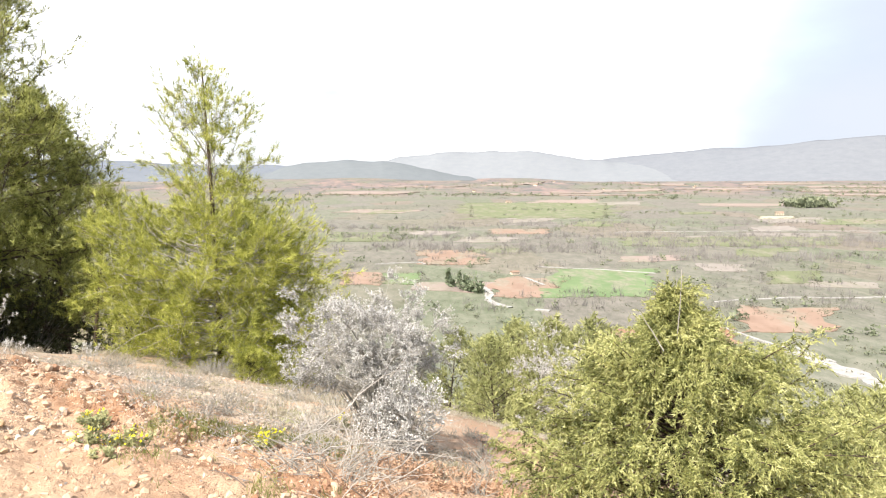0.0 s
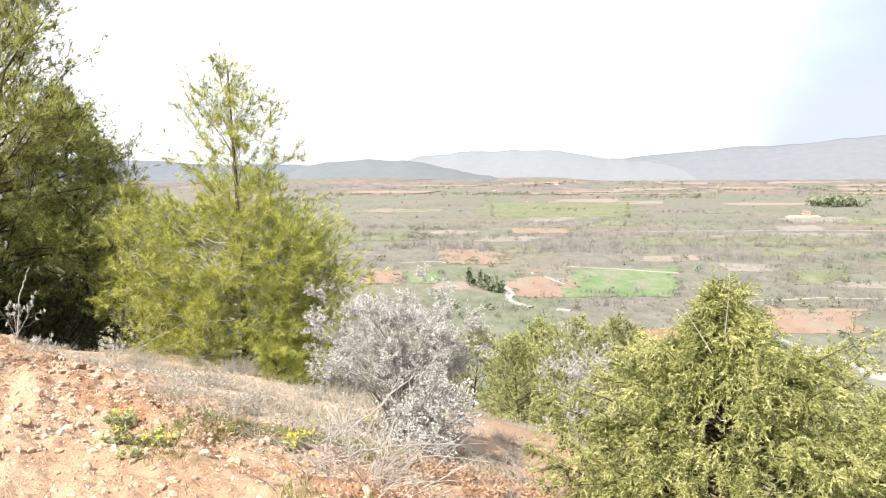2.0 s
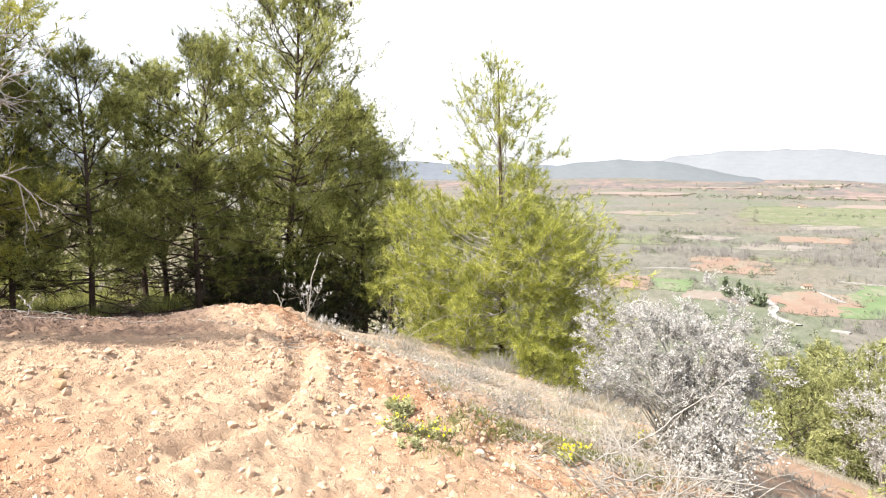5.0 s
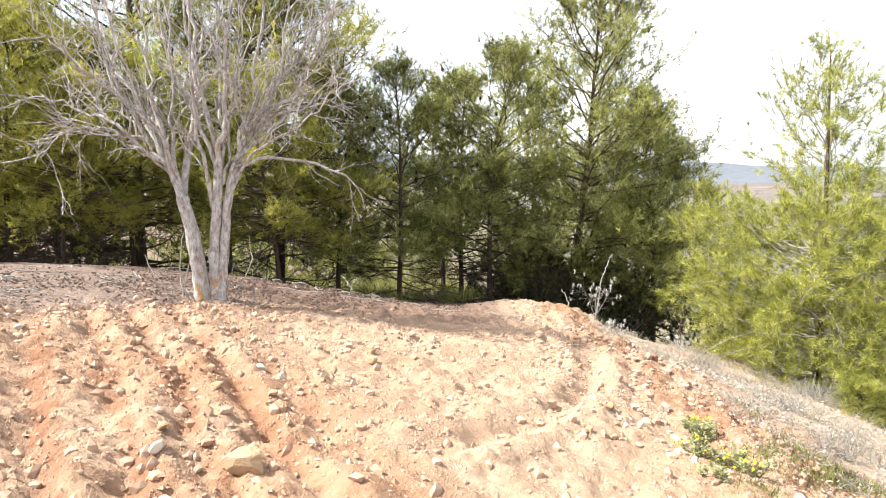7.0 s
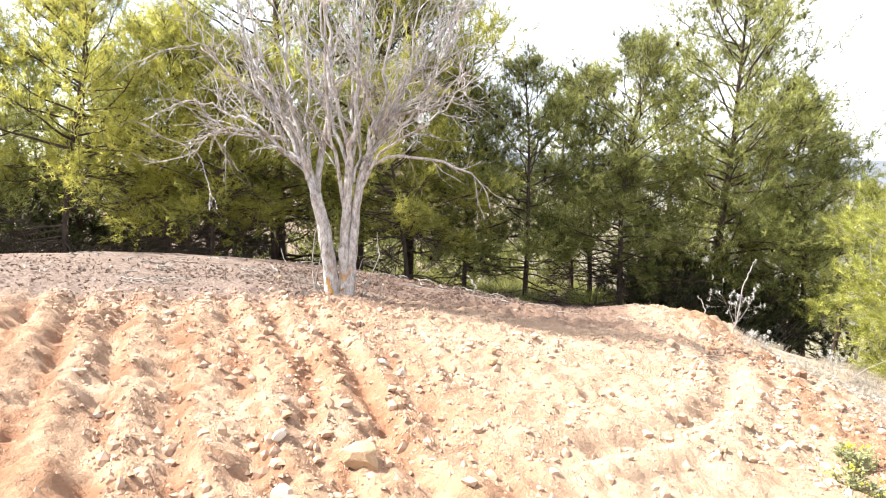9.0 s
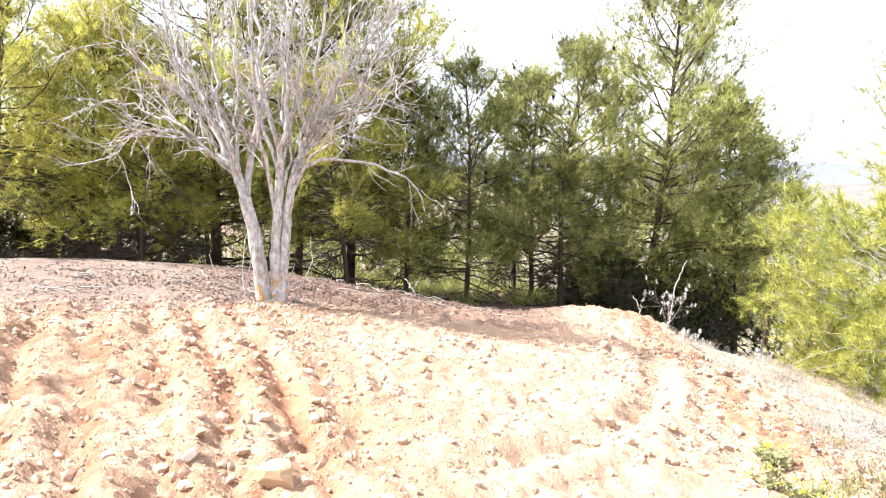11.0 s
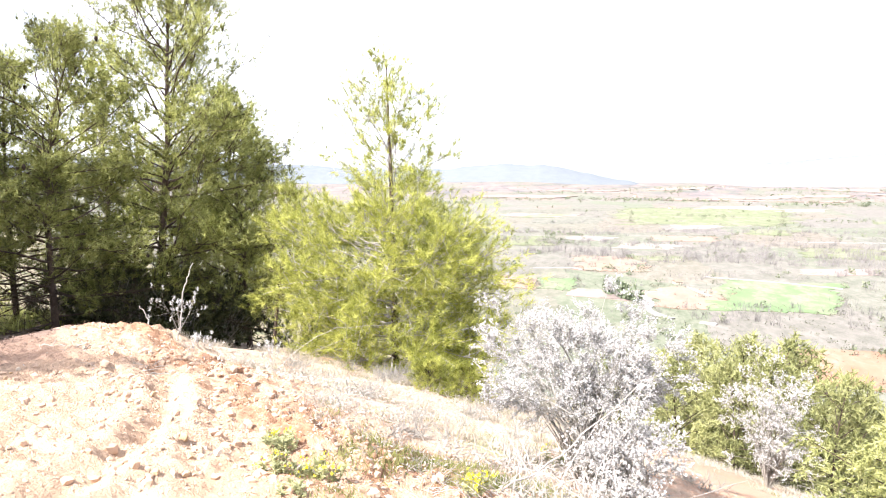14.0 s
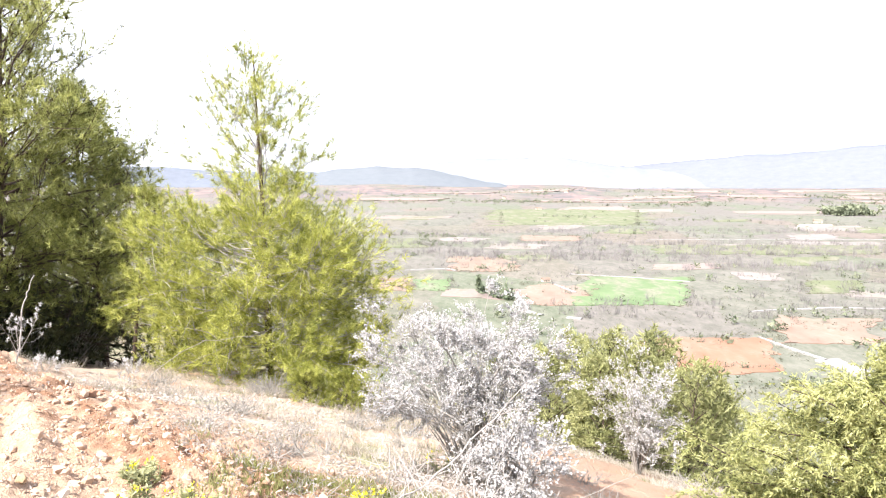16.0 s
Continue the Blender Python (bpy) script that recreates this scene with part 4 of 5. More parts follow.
def leafy_bush(seed, wide, tall, clumps, count, length, width, material):
    """A low round bush: stems and a crown of leaf bunches."""
    rng = np.random.RandomState(seed)
    q = unit(rng.normal(size=(clumps, 3))) * rng.uniform(0.45, 1.0, (clumps, 1)) ** 0.6
    spots = q * [wide, wide, tall * 0.5] + [0, 0, tall * 0.5]
    stems = [(np.linspace((0, 0, -0.05), p, 5) + np.linspace(0, 1, 5)[:, None] * rng.normal(0, 0.04, (5, 3)), np.linspace(0.012, 0.004, 5)) for p in spots[: clumps // 4]]
    nv, nf = spikes(rng, spots, q + [0, 0, 0.5], count, length, 0.9, width, 0.08)
    return [("stem_tangle", mesh_data("stem_tangle", *tubes(stems, 4), GREY_TWIG, True), "stuff"), ("crown", mesh_data("crown", nv, nf, material), "")]


UNDER = leafy_bush(26, 0.9, 1.3, 190, 14, 0.125, 0.042, SHADE_LEAF)
UNDER_LIGHT = leafy_bush(27, 1.0, 1.2, 190, 14, 0.125, 0.036, SLOPE_GREEN)
# Besides undergrowth, extra dark bushes are added to blacken the gaps like shade.
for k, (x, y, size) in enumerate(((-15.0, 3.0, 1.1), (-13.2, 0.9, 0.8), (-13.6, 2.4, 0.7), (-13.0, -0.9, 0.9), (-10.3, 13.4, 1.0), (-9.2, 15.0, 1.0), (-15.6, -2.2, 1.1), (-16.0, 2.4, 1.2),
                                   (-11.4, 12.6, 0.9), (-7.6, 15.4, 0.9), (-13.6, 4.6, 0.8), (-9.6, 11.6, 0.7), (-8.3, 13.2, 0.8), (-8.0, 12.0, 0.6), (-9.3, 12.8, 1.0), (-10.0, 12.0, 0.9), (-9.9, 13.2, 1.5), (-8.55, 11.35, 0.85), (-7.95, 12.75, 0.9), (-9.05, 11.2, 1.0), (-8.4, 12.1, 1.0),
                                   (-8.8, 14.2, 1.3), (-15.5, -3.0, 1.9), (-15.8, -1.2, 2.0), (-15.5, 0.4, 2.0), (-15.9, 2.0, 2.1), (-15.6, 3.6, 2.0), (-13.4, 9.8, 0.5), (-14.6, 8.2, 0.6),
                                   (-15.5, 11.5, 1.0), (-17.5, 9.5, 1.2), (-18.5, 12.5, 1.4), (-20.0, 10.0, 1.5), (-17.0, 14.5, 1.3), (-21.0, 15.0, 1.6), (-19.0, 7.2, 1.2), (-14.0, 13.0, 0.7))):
    plant_thing("undergrowth_bush", UNDER_LIGHT if y > 6.0 and x < -13.0 else UNDER, on_ground(x, y, -0.03), "tangled green undergrowth bush added to fill gaps among the pines", "bush", "undergrowth", k * 67.0, size)

# the bright young pine on the bank
dome = [(0.02, 0.16, 42, 1.4, 1.65, 0.0, 0.08, 1.0), (0.16, 0.36, 48, 1.7, 1.68, 0.06, 0.16, 1.0), (0.34, 0.46, 40, 1.68, 1.25, 0.12, 0.3, 1.0),
        (0.46, 0.60, 16, 0.62, 0.58, 0.5, 0.9, 0.85), (0.58, 0.72, 10, 0.8, 0.75, 0.9, 1.2, 0.7), (0.68, 0.84, 10, 0.85, 0.6, 1.1, 1.5, 0.75), (0.82, 0.98, 7, 0.45, 0.2, 1.2, 1.6, 0.8)]
plant_thing("young_pine", pine_meshes(31, 4.75, 2.05, 0.03, 100, 0.13, 0.0064, 24, 0.8, None, 0.01, 1.2, YOUNG_PINE, tiers=dome, lift=0.12, twig_bark=DRY_STALK, brush=False, pale=0.6, inner=0.34),
            on_ground(-3.63, 10.75, -0.05), "bright yellow-green young pine with a thin leader", "tree", "young pines on the bank")
small = pine_meshes(32, 3.2, 0.75, 0.38, 26, 0.115, 0.0065, 26, 0.85, None, 0.02, 1.0, YOUNG_PINE)
plant_thing("young_pine", small, on_ground(-6.3, 11.9, -0.05), "thin yellow-green young pine between taller trees", "tree", "young pines on the bank")
low = pine_meshes(33, 0.75, 0.75, 0.05, 26, 0.12, 0.0075, 26, 0.65, None, 0.02, 1.3, YOUNG_PINE, split=False)
plant_thing("pine_sapling", low, on_ground(-2.6, 8.98, 0), "low bushy pine sapling beside the young pine", "sapling", "pine saplings", 0, 0.42)
plant_thing("pine_sapling", low, on_ground(-2.2, 9.15, 0), "low bushy pine sapling beside the young pine", "sapling", "pine saplings", 120, 0.44)

slope = pine_meshes(34, 3.0, 1.6, 0.03, 32, 0.17, 0.036, 7, 0.8, None, 0.02, 0.95, HILL_PINE, split=False)
for x, y, turn, size in ((1.4, 17.5, 0, 0.74), (3.0, 18.5, 50, 1.05), (4.4, 21.0, 100, 1.25), (0.2, 19.5, 160, 0.76), (2.4, 22.5, 200, 1.1), (6.4, 24.5, 250, 1.3),
                         (4.6, 27.0, 290, 1.2), (8.2, 28.0, 30, 1.1), (12.6, 29.0, 140, 1.1), (6.4, 20.0, 10, 0.95), (5.3, 19.0, 80, 1.0), (16.5, 30.0, 200, 1.2), (1.6, 25.0, 70, 1.0), (3.4, 30.0, 20, 1.2), (6.0, 32.0, 320, 1.2), (9.5, 31.0, 80, 1.2), (8.4, 25.0, 33, 1.0), (11.0, 35.0, 190, 1.3), (20.5, 33.0, 20, 1.9), (15.0, 22.0, 75, 1.3), (13.0, 20.0, 140, 1.2), (19.0, 27.0, 250, 1.6), (5.0, 6.6, 30, 0.55), (4.3, 5.6, 200, 0.5), (23.5, 35.0, 120, 1.8), (3.4, 17.6, 60, 0.9), (2.6, 17.0, 280, 0.75)):
    plant_thing("slope_pine", slope, on_ground(x, y, -0.05), "olive green bushy young pine on the falling hillside", "tree", "pines down the hillside", turn, size)


def branching(rng, start, way, length, radius, depth, kids, rise, wood, tips, wander=0.1, spread=0.75, shrink=0.62):
    """Grows a bare branch and its side branches into wood and tips."""
    line = bend(rng, start, way, length, 6, rise, wander)
    wood[min(depth, len(wood) - 1)].append((line, np.linspace(radius, radius * 0.45, 7)))
    tips.append((line, depth))
    if depth == 0:
        return
    for k in range(kids):
        t = 6 * (0.28 + 0.72 * (k + rng.uniform(0.1, 0.9)) / kids)
        i = min(int(t), 5)
        p = line[i] + (line[i + 1] - line[i]) * (t - i)
        d = unit(unit(line[i + 1] - line[i]) + spread * rng.normal(size=3))
        branching(rng, p, d, length * shrink * rng.uniform(0.7, 1.15), radius * (1 - 0.08 * t) * 0.5, depth - 1, kids, rise, wood, tips, wander * 1.25, spread, shrink)


def bare_tree():
    """Three stems grown together at the foot, a fan of crooked limbs and many fine twigs."""
    rng = np.random.RandomState(5)
    tree = thing("bare_tree", on_ground(-6.28, 3.12, -0.06), "leafless grey tree with several stems at the field edge", "tree")
    side, back = np.array([0.56, 0.83, 0]), np.array([-0.83, 0.56, 0])

    def run(points, depth, steps, jitter):
        """A crooked line through (sideways, up) points that leaves the plane by depth."""
        p = np.array(points, float)
        t, s = np.linspace(0, len(p) - 1, steps), np.arange(len(p))
        u, v = np.interp(t, s, p[:, 0]), np.interp(t, s, p[:, 1])
        w = depth[0] + (depth[1] - depth[0]) * np.linspace(0, 1, steps) ** 1.3
        line = u[:, None] * side + w[:, None] * back + v[:, None] * [0, 0, 1]
        soft = line.copy()
        soft[1:-1] = (line[:-2] + 2 * line[1:-1] + line[2:]) / 4
        return soft + np.concatenate([[[0, 0, 0]], rng.normal(0, jitter, (steps - 1, 3))])

    stems = (([(-0.07, 0), (-0.10, 0.35), (-0.15, 0.68), (-0.22, 0.97)], 0.060), ([(0.03, 0), (0.03, 0.4), (0.05, 0.75), (0.10, 1.3)], 0.043), ([(0.07, 0), (0.11, 0.5), (0.15, 0.9), (0.23, 1.28)], 0.040))
    for points, r in stems:
        line = run(points, (0, rng.uniform(-0.06, 0.06)), 14, 0.004)
        part("stem", mesh_data("stem", *tubes([(line, 1.14 * r * np.interp(np.linspace(0, 1, 14), [0, 0.1, 1], [1.5, 1.05, 0.78]) * rng.uniform(0.94, 1.06, 14))], 12), BARE_BARK, True), tree)
    limbs = (
        ([(-0.22, 0.95), (-0.39, 1.31), (-0.60, 1.76), (-0.85, 2.15), (-1.0, 2.5)], 0.036), ([(-0.22, 0.95), (-0.16, 1.46), (-0.12, 1.95), (-0.2, 2.5), (-0.25, 3.0)], 0.040),
        ([(-0.36, 1.27), (-0.75, 1.58), (-1.0, 1.7), (-1.28, 1.8)], 0.020), ([(-0.28, 1.1), (-0.42, 1.75), (-0.5, 2.2), (-0.55, 2.8)], 0.028),
        ([(-0.45, 1.43), (-0.85, 1.57), (-1.1, 1.55), (-1.3, 1.3)], 0.013), ([(-0.55, 1.7), (-0.85, 1.9), (-1.0, 2.15), (-1.15, 2.3)], 0.016), ([(-0.45, 1.4), (-0.7, 1.9), (-0.8, 2.3), (-0.85, 2.8)], 0.018),
        ([(0.10, 1.28), (0.0, 1.75), (-0.1, 2.2), (-0.1, 2.95)], 0.026), ([(0.10, 1.28), (0.18, 1.8), (0.2, 2.3), (0.3, 3.0)], 0.028), ([(0.08, 1.2), (-0.02, 1.5), (-0.25, 1.9), (-0.4, 2.4), (-0.42, 3.0)], 0.022),
        ([(0.23, 1.26), (0.35, 1.55), (0.55, 1.85), (0.8, 2.2), (1.05, 2.55)], 0.027), ([(0.23, 1.26), (0.35, 1.6), (0.45, 2.0), (0.5, 2.6), (0.6, 3.0)], 0.024),
        ([(0.30, 1.42), (0.5, 1.65), (0.9, 1.8), (1.15, 2.05)], 0.018), ([(0.20, 1.24), (0.56, 1.30), (0.93, 1.27), (1.26, 1.13), (1.37, 0.9)], 0.017), ([(0.2, 1.2), (0.3, 1.5), (0.28, 2.0), (0.38, 2.7)], 0.020),
        ([(0.45, 1.7), (0.75, 1.85), (1.0, 2.3), (1.05, 2.7)], 0.014), ([(-0.25, 1.05), (-0.32, 1.5), (-0.3, 2.0), (-0.38, 2.9)], 0.020), ([(0.12, 1.3), (0.1, 1.8), (0.05, 2.3), (0.12, 3.0)], 0.018),
        ([(0.22, 1.25), (0.42, 1.5), (0.62, 2.0), (0.75, 2.8)], 0.018), ([(-0.36, 1.25), (-0.62, 1.5), (-0.85, 1.95), (-1.05, 2.6)], 0.016), ([(0.3, 1.4), (0.62, 1.62), (0.85, 2.05), (0.9, 2.7)], 0.015),
        ([(-0.2, 0.9), (-0.3, 1.35), (-0.42, 1.6), (-0.62, 2.2), (-0.7, 2.9)], 0.020), ([(0.05, 0.8), (0.0, 1.2), (-0.08, 1.6), (-0.02, 2.2), (0.0, 2.9)], 0.022),
        ([(0.16, 0.95), (0.28, 1.3), (0.42, 1.6), (0.6, 1.95), (0.85, 2.35)], 0.020), ([(0.2, 1.1), (0.4, 1.38), (0.7, 1.55), (0.95, 1.72), (1.2, 1.95)], 0.015),
        ([(-0.3, 1.15), (-0.5, 1.36), (-0.75, 1.5), (-1.05, 1.5)], 0.013), ([(0.08, 1.0), (0.2, 1.45), (0.22, 1.9), (0.45, 2.5)], 0.018),
    )
    twigs = []
    for n, (points, r) in enumerate(limbs):
        low = n == 13
        line = run(points, (rng.uniform(-0.04, 0.04), rng.uniform(-0.75, 0.75) * (0.2 if low else 1)), 13, 0.016)
        limb = part("limb", mesh_data("limb", *tubes([(line, np.linspace(r, r * 0.25, 13) * rng.uniform(0.93, 1.07, 13))], 8), BARE_BARK, True), tree)
        for k in range(8 if low else 10):
            t = 2.5 + 9.4 * (k + rng.uniform()) / 10
            i = int(t)
            p, ahead = line[i] + (line[i + 1] - line[i]) * (t - i), unit(line[i + 1] - line[i])
            d = unit(ahead + 0.5 * rng.normal(size=3) + [0, 0, 0.0 if low else 0.2])
            branch = bend(rng, p, d, rng.uniform(0.25, 0.62) * (0.8 if low else 1), 7, -0.2 if low else rng.uniform(-0.5, 0.5), 0.17)
            rb = max(r * (1 - 0.055 * t) * 0.45, 0.005)
            part("branch", mesh_data("branch", *tubes([(branch, np.linspace(rb, 0.003, 8))], 5), BARE_BARK, True), limb)
            for _ in range(2 if low else 6):
                j = rng.randint(1, 7)
                e = unit(unit(branch[j + 1] - branch[j]) + 0.65 * rng.normal(size=3) + [0, 0, 0.1])
                twigs.append((bend(rng, branch[j], e, rng.uniform(0.1, 0.38), 5, rng.uniform(-0.6, 0.6), 0.2), np.linspace(0.0034, 0.0015, 6)))
    tagged(part("brushwood", mesh_data("brushwood", *tubes(twigs, 3), BARE_BARK, True), tree), kind="stuff")
    for _ in range(9):
        a = rng.uniform(-0.3, 0.34)
        line = bend(rng, side * a + back * rng.uniform(-0.2, 0.05), side * (1.6 * a + rng.normal(0.05, 0.3)) + back * rng.normal(0, 0.2) + [0, 0, 1], rng.uniform(0.25, 0.75), 6, 0, 0.17)
        part("shoot", mesh_data("shoot", *tubes([(line, np.linspace(0.008, 0.003, 7))], 4), DRY_STALK, True), tree, "thin pale shoot at the foot")


bare_tree()


def silver_shrub(at, seed, centre, radii, clumps, amount, label, leaf=0.024):
    """A twiggy shrub with a domed crown of small silvery leaves."""
    rng = np.random.RandomState(seed)
    shrub = thing("silvery_shrub", at, label, "shrub", "silvery shrubs")
    q = unit(rng.normal(size=(clumps, 3))) * rng.uniform(0.1, 1.0, (clumps, 1)) ** 0.55
    q[:, 2] = np.where(q[:, 2] < -0.55, -0.55 + 0.3 * (q[:, 2] + 0.55), q[:, 2])
    lobe = 0.7 + 0.52 * value_noise(2.2 * q[:, 0] + 1.3 * q[:, 2] + seed, 2.2 * q[:, 1] + 1.7 * q[:, 2], 0.9)
    spots = q * radii * (lobe * rng.uniform(0.85, 1.15, clumps))[:, None] + centre
    arms, twigs = [], []
    for k, p in enumerate(spots):
        fork = np.array(centre) * [0.35, 0.35, 0.5] + rng.normal(0, 0.13, 3) * [1, 1, 0.6]
        mid = fork + (p - fork) * 0.5 + rng.normal(0, 0.06, 3)
        t = np.linspace(0, 1, 7)[:, None]
        line = (1 - t) ** 3 * [0, 0, -0.04] + 3 * t * (1 - t) ** 2 * fork + 3 * t * t * (1 - t) * mid + t ** 3 * p
        (arms if k < 16 else twigs).append((line, np.linspace(0.018 if k < 16 else 0.005, 0.003 if k < 16 else 0.002, 7)))
    ends = np.repeat(spots, 11, 0) + rng.normal(0, 0.04, (clumps * 11, 3))
    ways = unit(np.repeat(unit(q * radii), 11, 0) + 0.8 * rng.normal(size=ends.shape) + [0, 0, 0.15])
    lines = [bend(rng, p, d, rng.uniform(0.06, 0.17), 4, 0.1, 0.2) for p, d in zip(ends, ways)]
    twigs += [(l, np.linspace(0.0035, 0.0015, 5)) for l in lines]
    arr = np.array(lines)
    pick, t = rng.randint(0, len(lines), amount), rng.uniform(0, 4, amount)
    i = np.minimum(t.astype(int), 3)
    p = arr[pick, i] + (arr[pick, i + 1] - arr[pick, i]) * (t - i)[:, None]
    d = unit(arr[pick, i + 1] - arr[pick, i]) + 1.0 * rng.normal(size=(amount, 3)) + [0, 0, 0.2]
    for arm in arms:
        part("stem", mesh_data("stem", *tubes([arm], 6), GREY_TWIG, True), shrub)
    tagged(part("brushwood", mesh_data("brushwood", *tubes(twigs, 3), GREY_TWIG, True), shrub), kind="stuff")
    tagged(part("foliage", mesh_data("foliage", *leaves(rng, p + rng.normal(0, 0.01, p.shape), d, leaf, leaf * 0.6), SILVER), shrub), kind="stuff")
    return shrub


silver_shrub(on_ground(-0.62, 5.85), 41, (0.0, 0.05, 0.90), (0.8, 0.7, 0.44), 125, 52000, "silvery white shrub with small leaves on the grassy bank", 0.017)
silver_shrub(on_ground(-0.40, 5.35), 43, (0.06, 0.0, 0.3), (0.34, 0.36, 0.3), 46, 8500, "low drooping silvery shrub under a taller one")
silver_shrub(on_ground(1.75, 10.4), 42, (0.0, 0.0, 0.88), (0.56, 0.55, 0.8), 95, 15000, "small silvery shrub on the slope", 0.022)


def juniper():
    rng = np.random.RandomState(51)
    bush = thing("juniper", on_ground(1.6, 4.02, -0.05), "dense olive-green juniper bush with drooping sprays", "shrub")
    top, wide = 1.86, 1.30
    stem = bend(rng, (0, 0, -0.1), (-0.12, 0, 1), top - 0.15, 8, 0, 0.03)
    wood, at, way = [(stem, np.linspace(0.05, 0.012, 9))], [], []
    for k in range(340):
        f = ((k + rng.uniform()) / 340) ** 1.15
        foot = np.array([-0.2 * f, 0, 0.05 + f * (top - 0.3)]) + rng.normal(0, 0.02, 3)
        reach = wide * np.interp(f, [0, 0.2, 0.45, 0.64, 0.74, 0.85, 1], [1.12, 1.06, 0.79, 0.46, 0.24, 0.12, 0.05]) * rng.uniform(0.55, 1.0)
        a = k * 2.399 + rng.normal(0, 0.4)
        up = np.interp(f, [0, 0.5, 0.8, 1], [0.1, 0.4, 0.9, 1.9])
        line = bend(rng, foot, (math.cos(a), math.sin(a), up), reach * math.hypot(1, up * 0.6), 6, -0.1, 0.14)
        wood.append((line, np.linspace(0.008, 0.002, 7)))
        for _ in range(int(14 + 29 * reach)):
            t = 6 * rng.uniform(0.42, 1.0)
            i = min(int(t), 5)
            p = line[i] + (line[i + 1] - line[i]) * (t - i)
            d = unit(unit(line[i + 1] - line[i]) + 0.7 * rng.normal(size=3) + [0, 0, 0.35])
            spray = bend(rng, p, d, rng.uniform(0.05, 0.13), 3, -0.9, 0.15)
            for q, e in zip(spray[1:], np.diff(spray, axis=0)):
                at.append(q)
                way.append(e)
    for _ in range(1000):
        f, a = rng.uniform(0, 0.9), rng.uniform(0, 2 * np.pi)
        reach = wide * np.interp(f, [0, 0.2, 0.45, 0.64, 0.74, 0.9], [0.9, 0.92, 0.72, 0.42, 0.22, 0.1]) * rng.uniform(0.6, 0.95)
        p = np.array([math.cos(a) * reach - 0.2 * f, math.sin(a) * reach, 0.1 + f * (top - 0.3) + 0.25 * reach])
        spray = bend(rng, p, (math.cos(a), math.sin(a), rng.uniform(-0.2, 0.9)), rng.uniform(0.07, 0.15), 3, -0.5, 0.15)
        at.extend(spray[1:])
        way.extend(np.diff(spray, axis=0))
    at, way = np.array(at), np.array(way)
    part("trunk", mesh_data("trunk", *tubes(wood[:1], 7), PINE_BARK, True), bush)
    tagged(part("brushwood", mesh_data("brushwood", *tubes(wood[1:], 4), PINE_BARK, True), bush), kind="stuff")
    part("foliage", mesh_data("foliage", *spikes(rng, at, way + [0, 0, -0.012], 9, 0.027, 0.75, 0.0072, 0.03), JUNIPER), bush)
    for a, b in (((-0.21, -0.06, 1.3), (-0.25, -0.03, 1.78)), ((-0.22, -0.14, 1.4), (-0.2, -0.1, 1.84)), ((-0.35, -0.30, 1.4), (-0.47, -0.24, 1.62))):
        a, b = np.array(a), np.array(b)
        line = bend(rng, a, b - a, float(np.linalg.norm(b - a)), 6, 0, 0.04)
        part("bare_leader", mesh_data("bare_leader", *tubes([(line, np.linspace(0.004, 0.0018, 7))], 5), GREY_TWIG, True), bush, "dry bare leader stick")


juniper()


# ---- small plants on the bank ----
def dry_brush(at, seed, count, wide, tall, label, material=DRY_STALK, thick=0.0038, sag=1.0):
    """A tangle of dry stalks that arch over by sag."""
    rng = np.random.RandomState(seed)
    heap = thing("dry_brush", at, label, "dry plant", "dry brush on the bank")
    lines = []
    for _ in range(count):
        a = rng.uniform(0, 2 * np.pi)
        r = wide * math.sqrt(rng.uniform()) * 0.8
        b = a + rng.normal(0, 1.1)
        d = (math.cos(b) * 0.9, math.sin(b) * 0.9, rng.uniform(0.1, 1.1) * tall / wide)
        lines.append((bend(rng, (math.cos(a) * r, math.sin(a) * r, -0.02), d, rng.uniform(0.35, 1.0) * wide, 6, -sag * rng.uniform(0.2, 1.2), 0.15 * (0.4 + 0.6 * sag)), np.linspace(thick * rng.uniform(0.6, 1.3), thick * 0.4, 7)))
    for line in lines:
        part("stalk", mesh_data("stalk", *tubes([line], 4), material, True), heap)
    return heap


dry_brush(on_ground(-0.72, 4.0), 61, 150, 0.46, 0.5, "tangle of pale dry stalks in front of the silvery shrub", GREY_TWIG, 0.0028, 0.7)
dry_brush(on_ground(-0.66, 3.92), 68, 85, 0.62, 0.7, "heap of long straight pale stalks in front of the silvery shrub", DRY_STALK, 0.0032, 0.4)
dry_brush(on_ground(-1.15, 4.95), 62, 50, 0.4, 0.35, "tangle of pale dry stalks in the grass")
dry_brush(on_ground(-1.55, 4.35), 63, 80, 0.26, 0.25, "small grey dead bush beside yellow spurge", GREY_TWIG, 0.003)
dry_brush(on_ground(-3.1, 9.0), 64, 230, 0.3, 0.6, "grey dead bush at the foot of the young pine", GREY_TWIG, 0.0045, 0.5)
dry_brush(on_ground(0.2, 4.9), 65, 70, 0.45, 0.3, "rusty dry bracken on bare soil", GREY_TWIG, 0.003)
RUST = leaf_material("rusty_leaves", (0.23, 0.135, 0.08), (0.37, 0.235, 0.15), (0.50, 0.36, 0.25), 0.3, clump=5.0)
# Needle litter in darker tones that also carry the shade under the trees.
LITTER = leaf_material("shaded_brown_litter", (0.09, 0.057, 0.042), (0.15, 0.1, 0.074), (0.24, 0.165, 0.125), 0.15, clump=4.0)
GREY_PLANT = leaf_material("mauve_grey_leaves", (0.24, 0.205, 0.17), (0.36, 0.315, 0.27), (0.48, 0.43, 0.375), 0.3, clump=4.0)


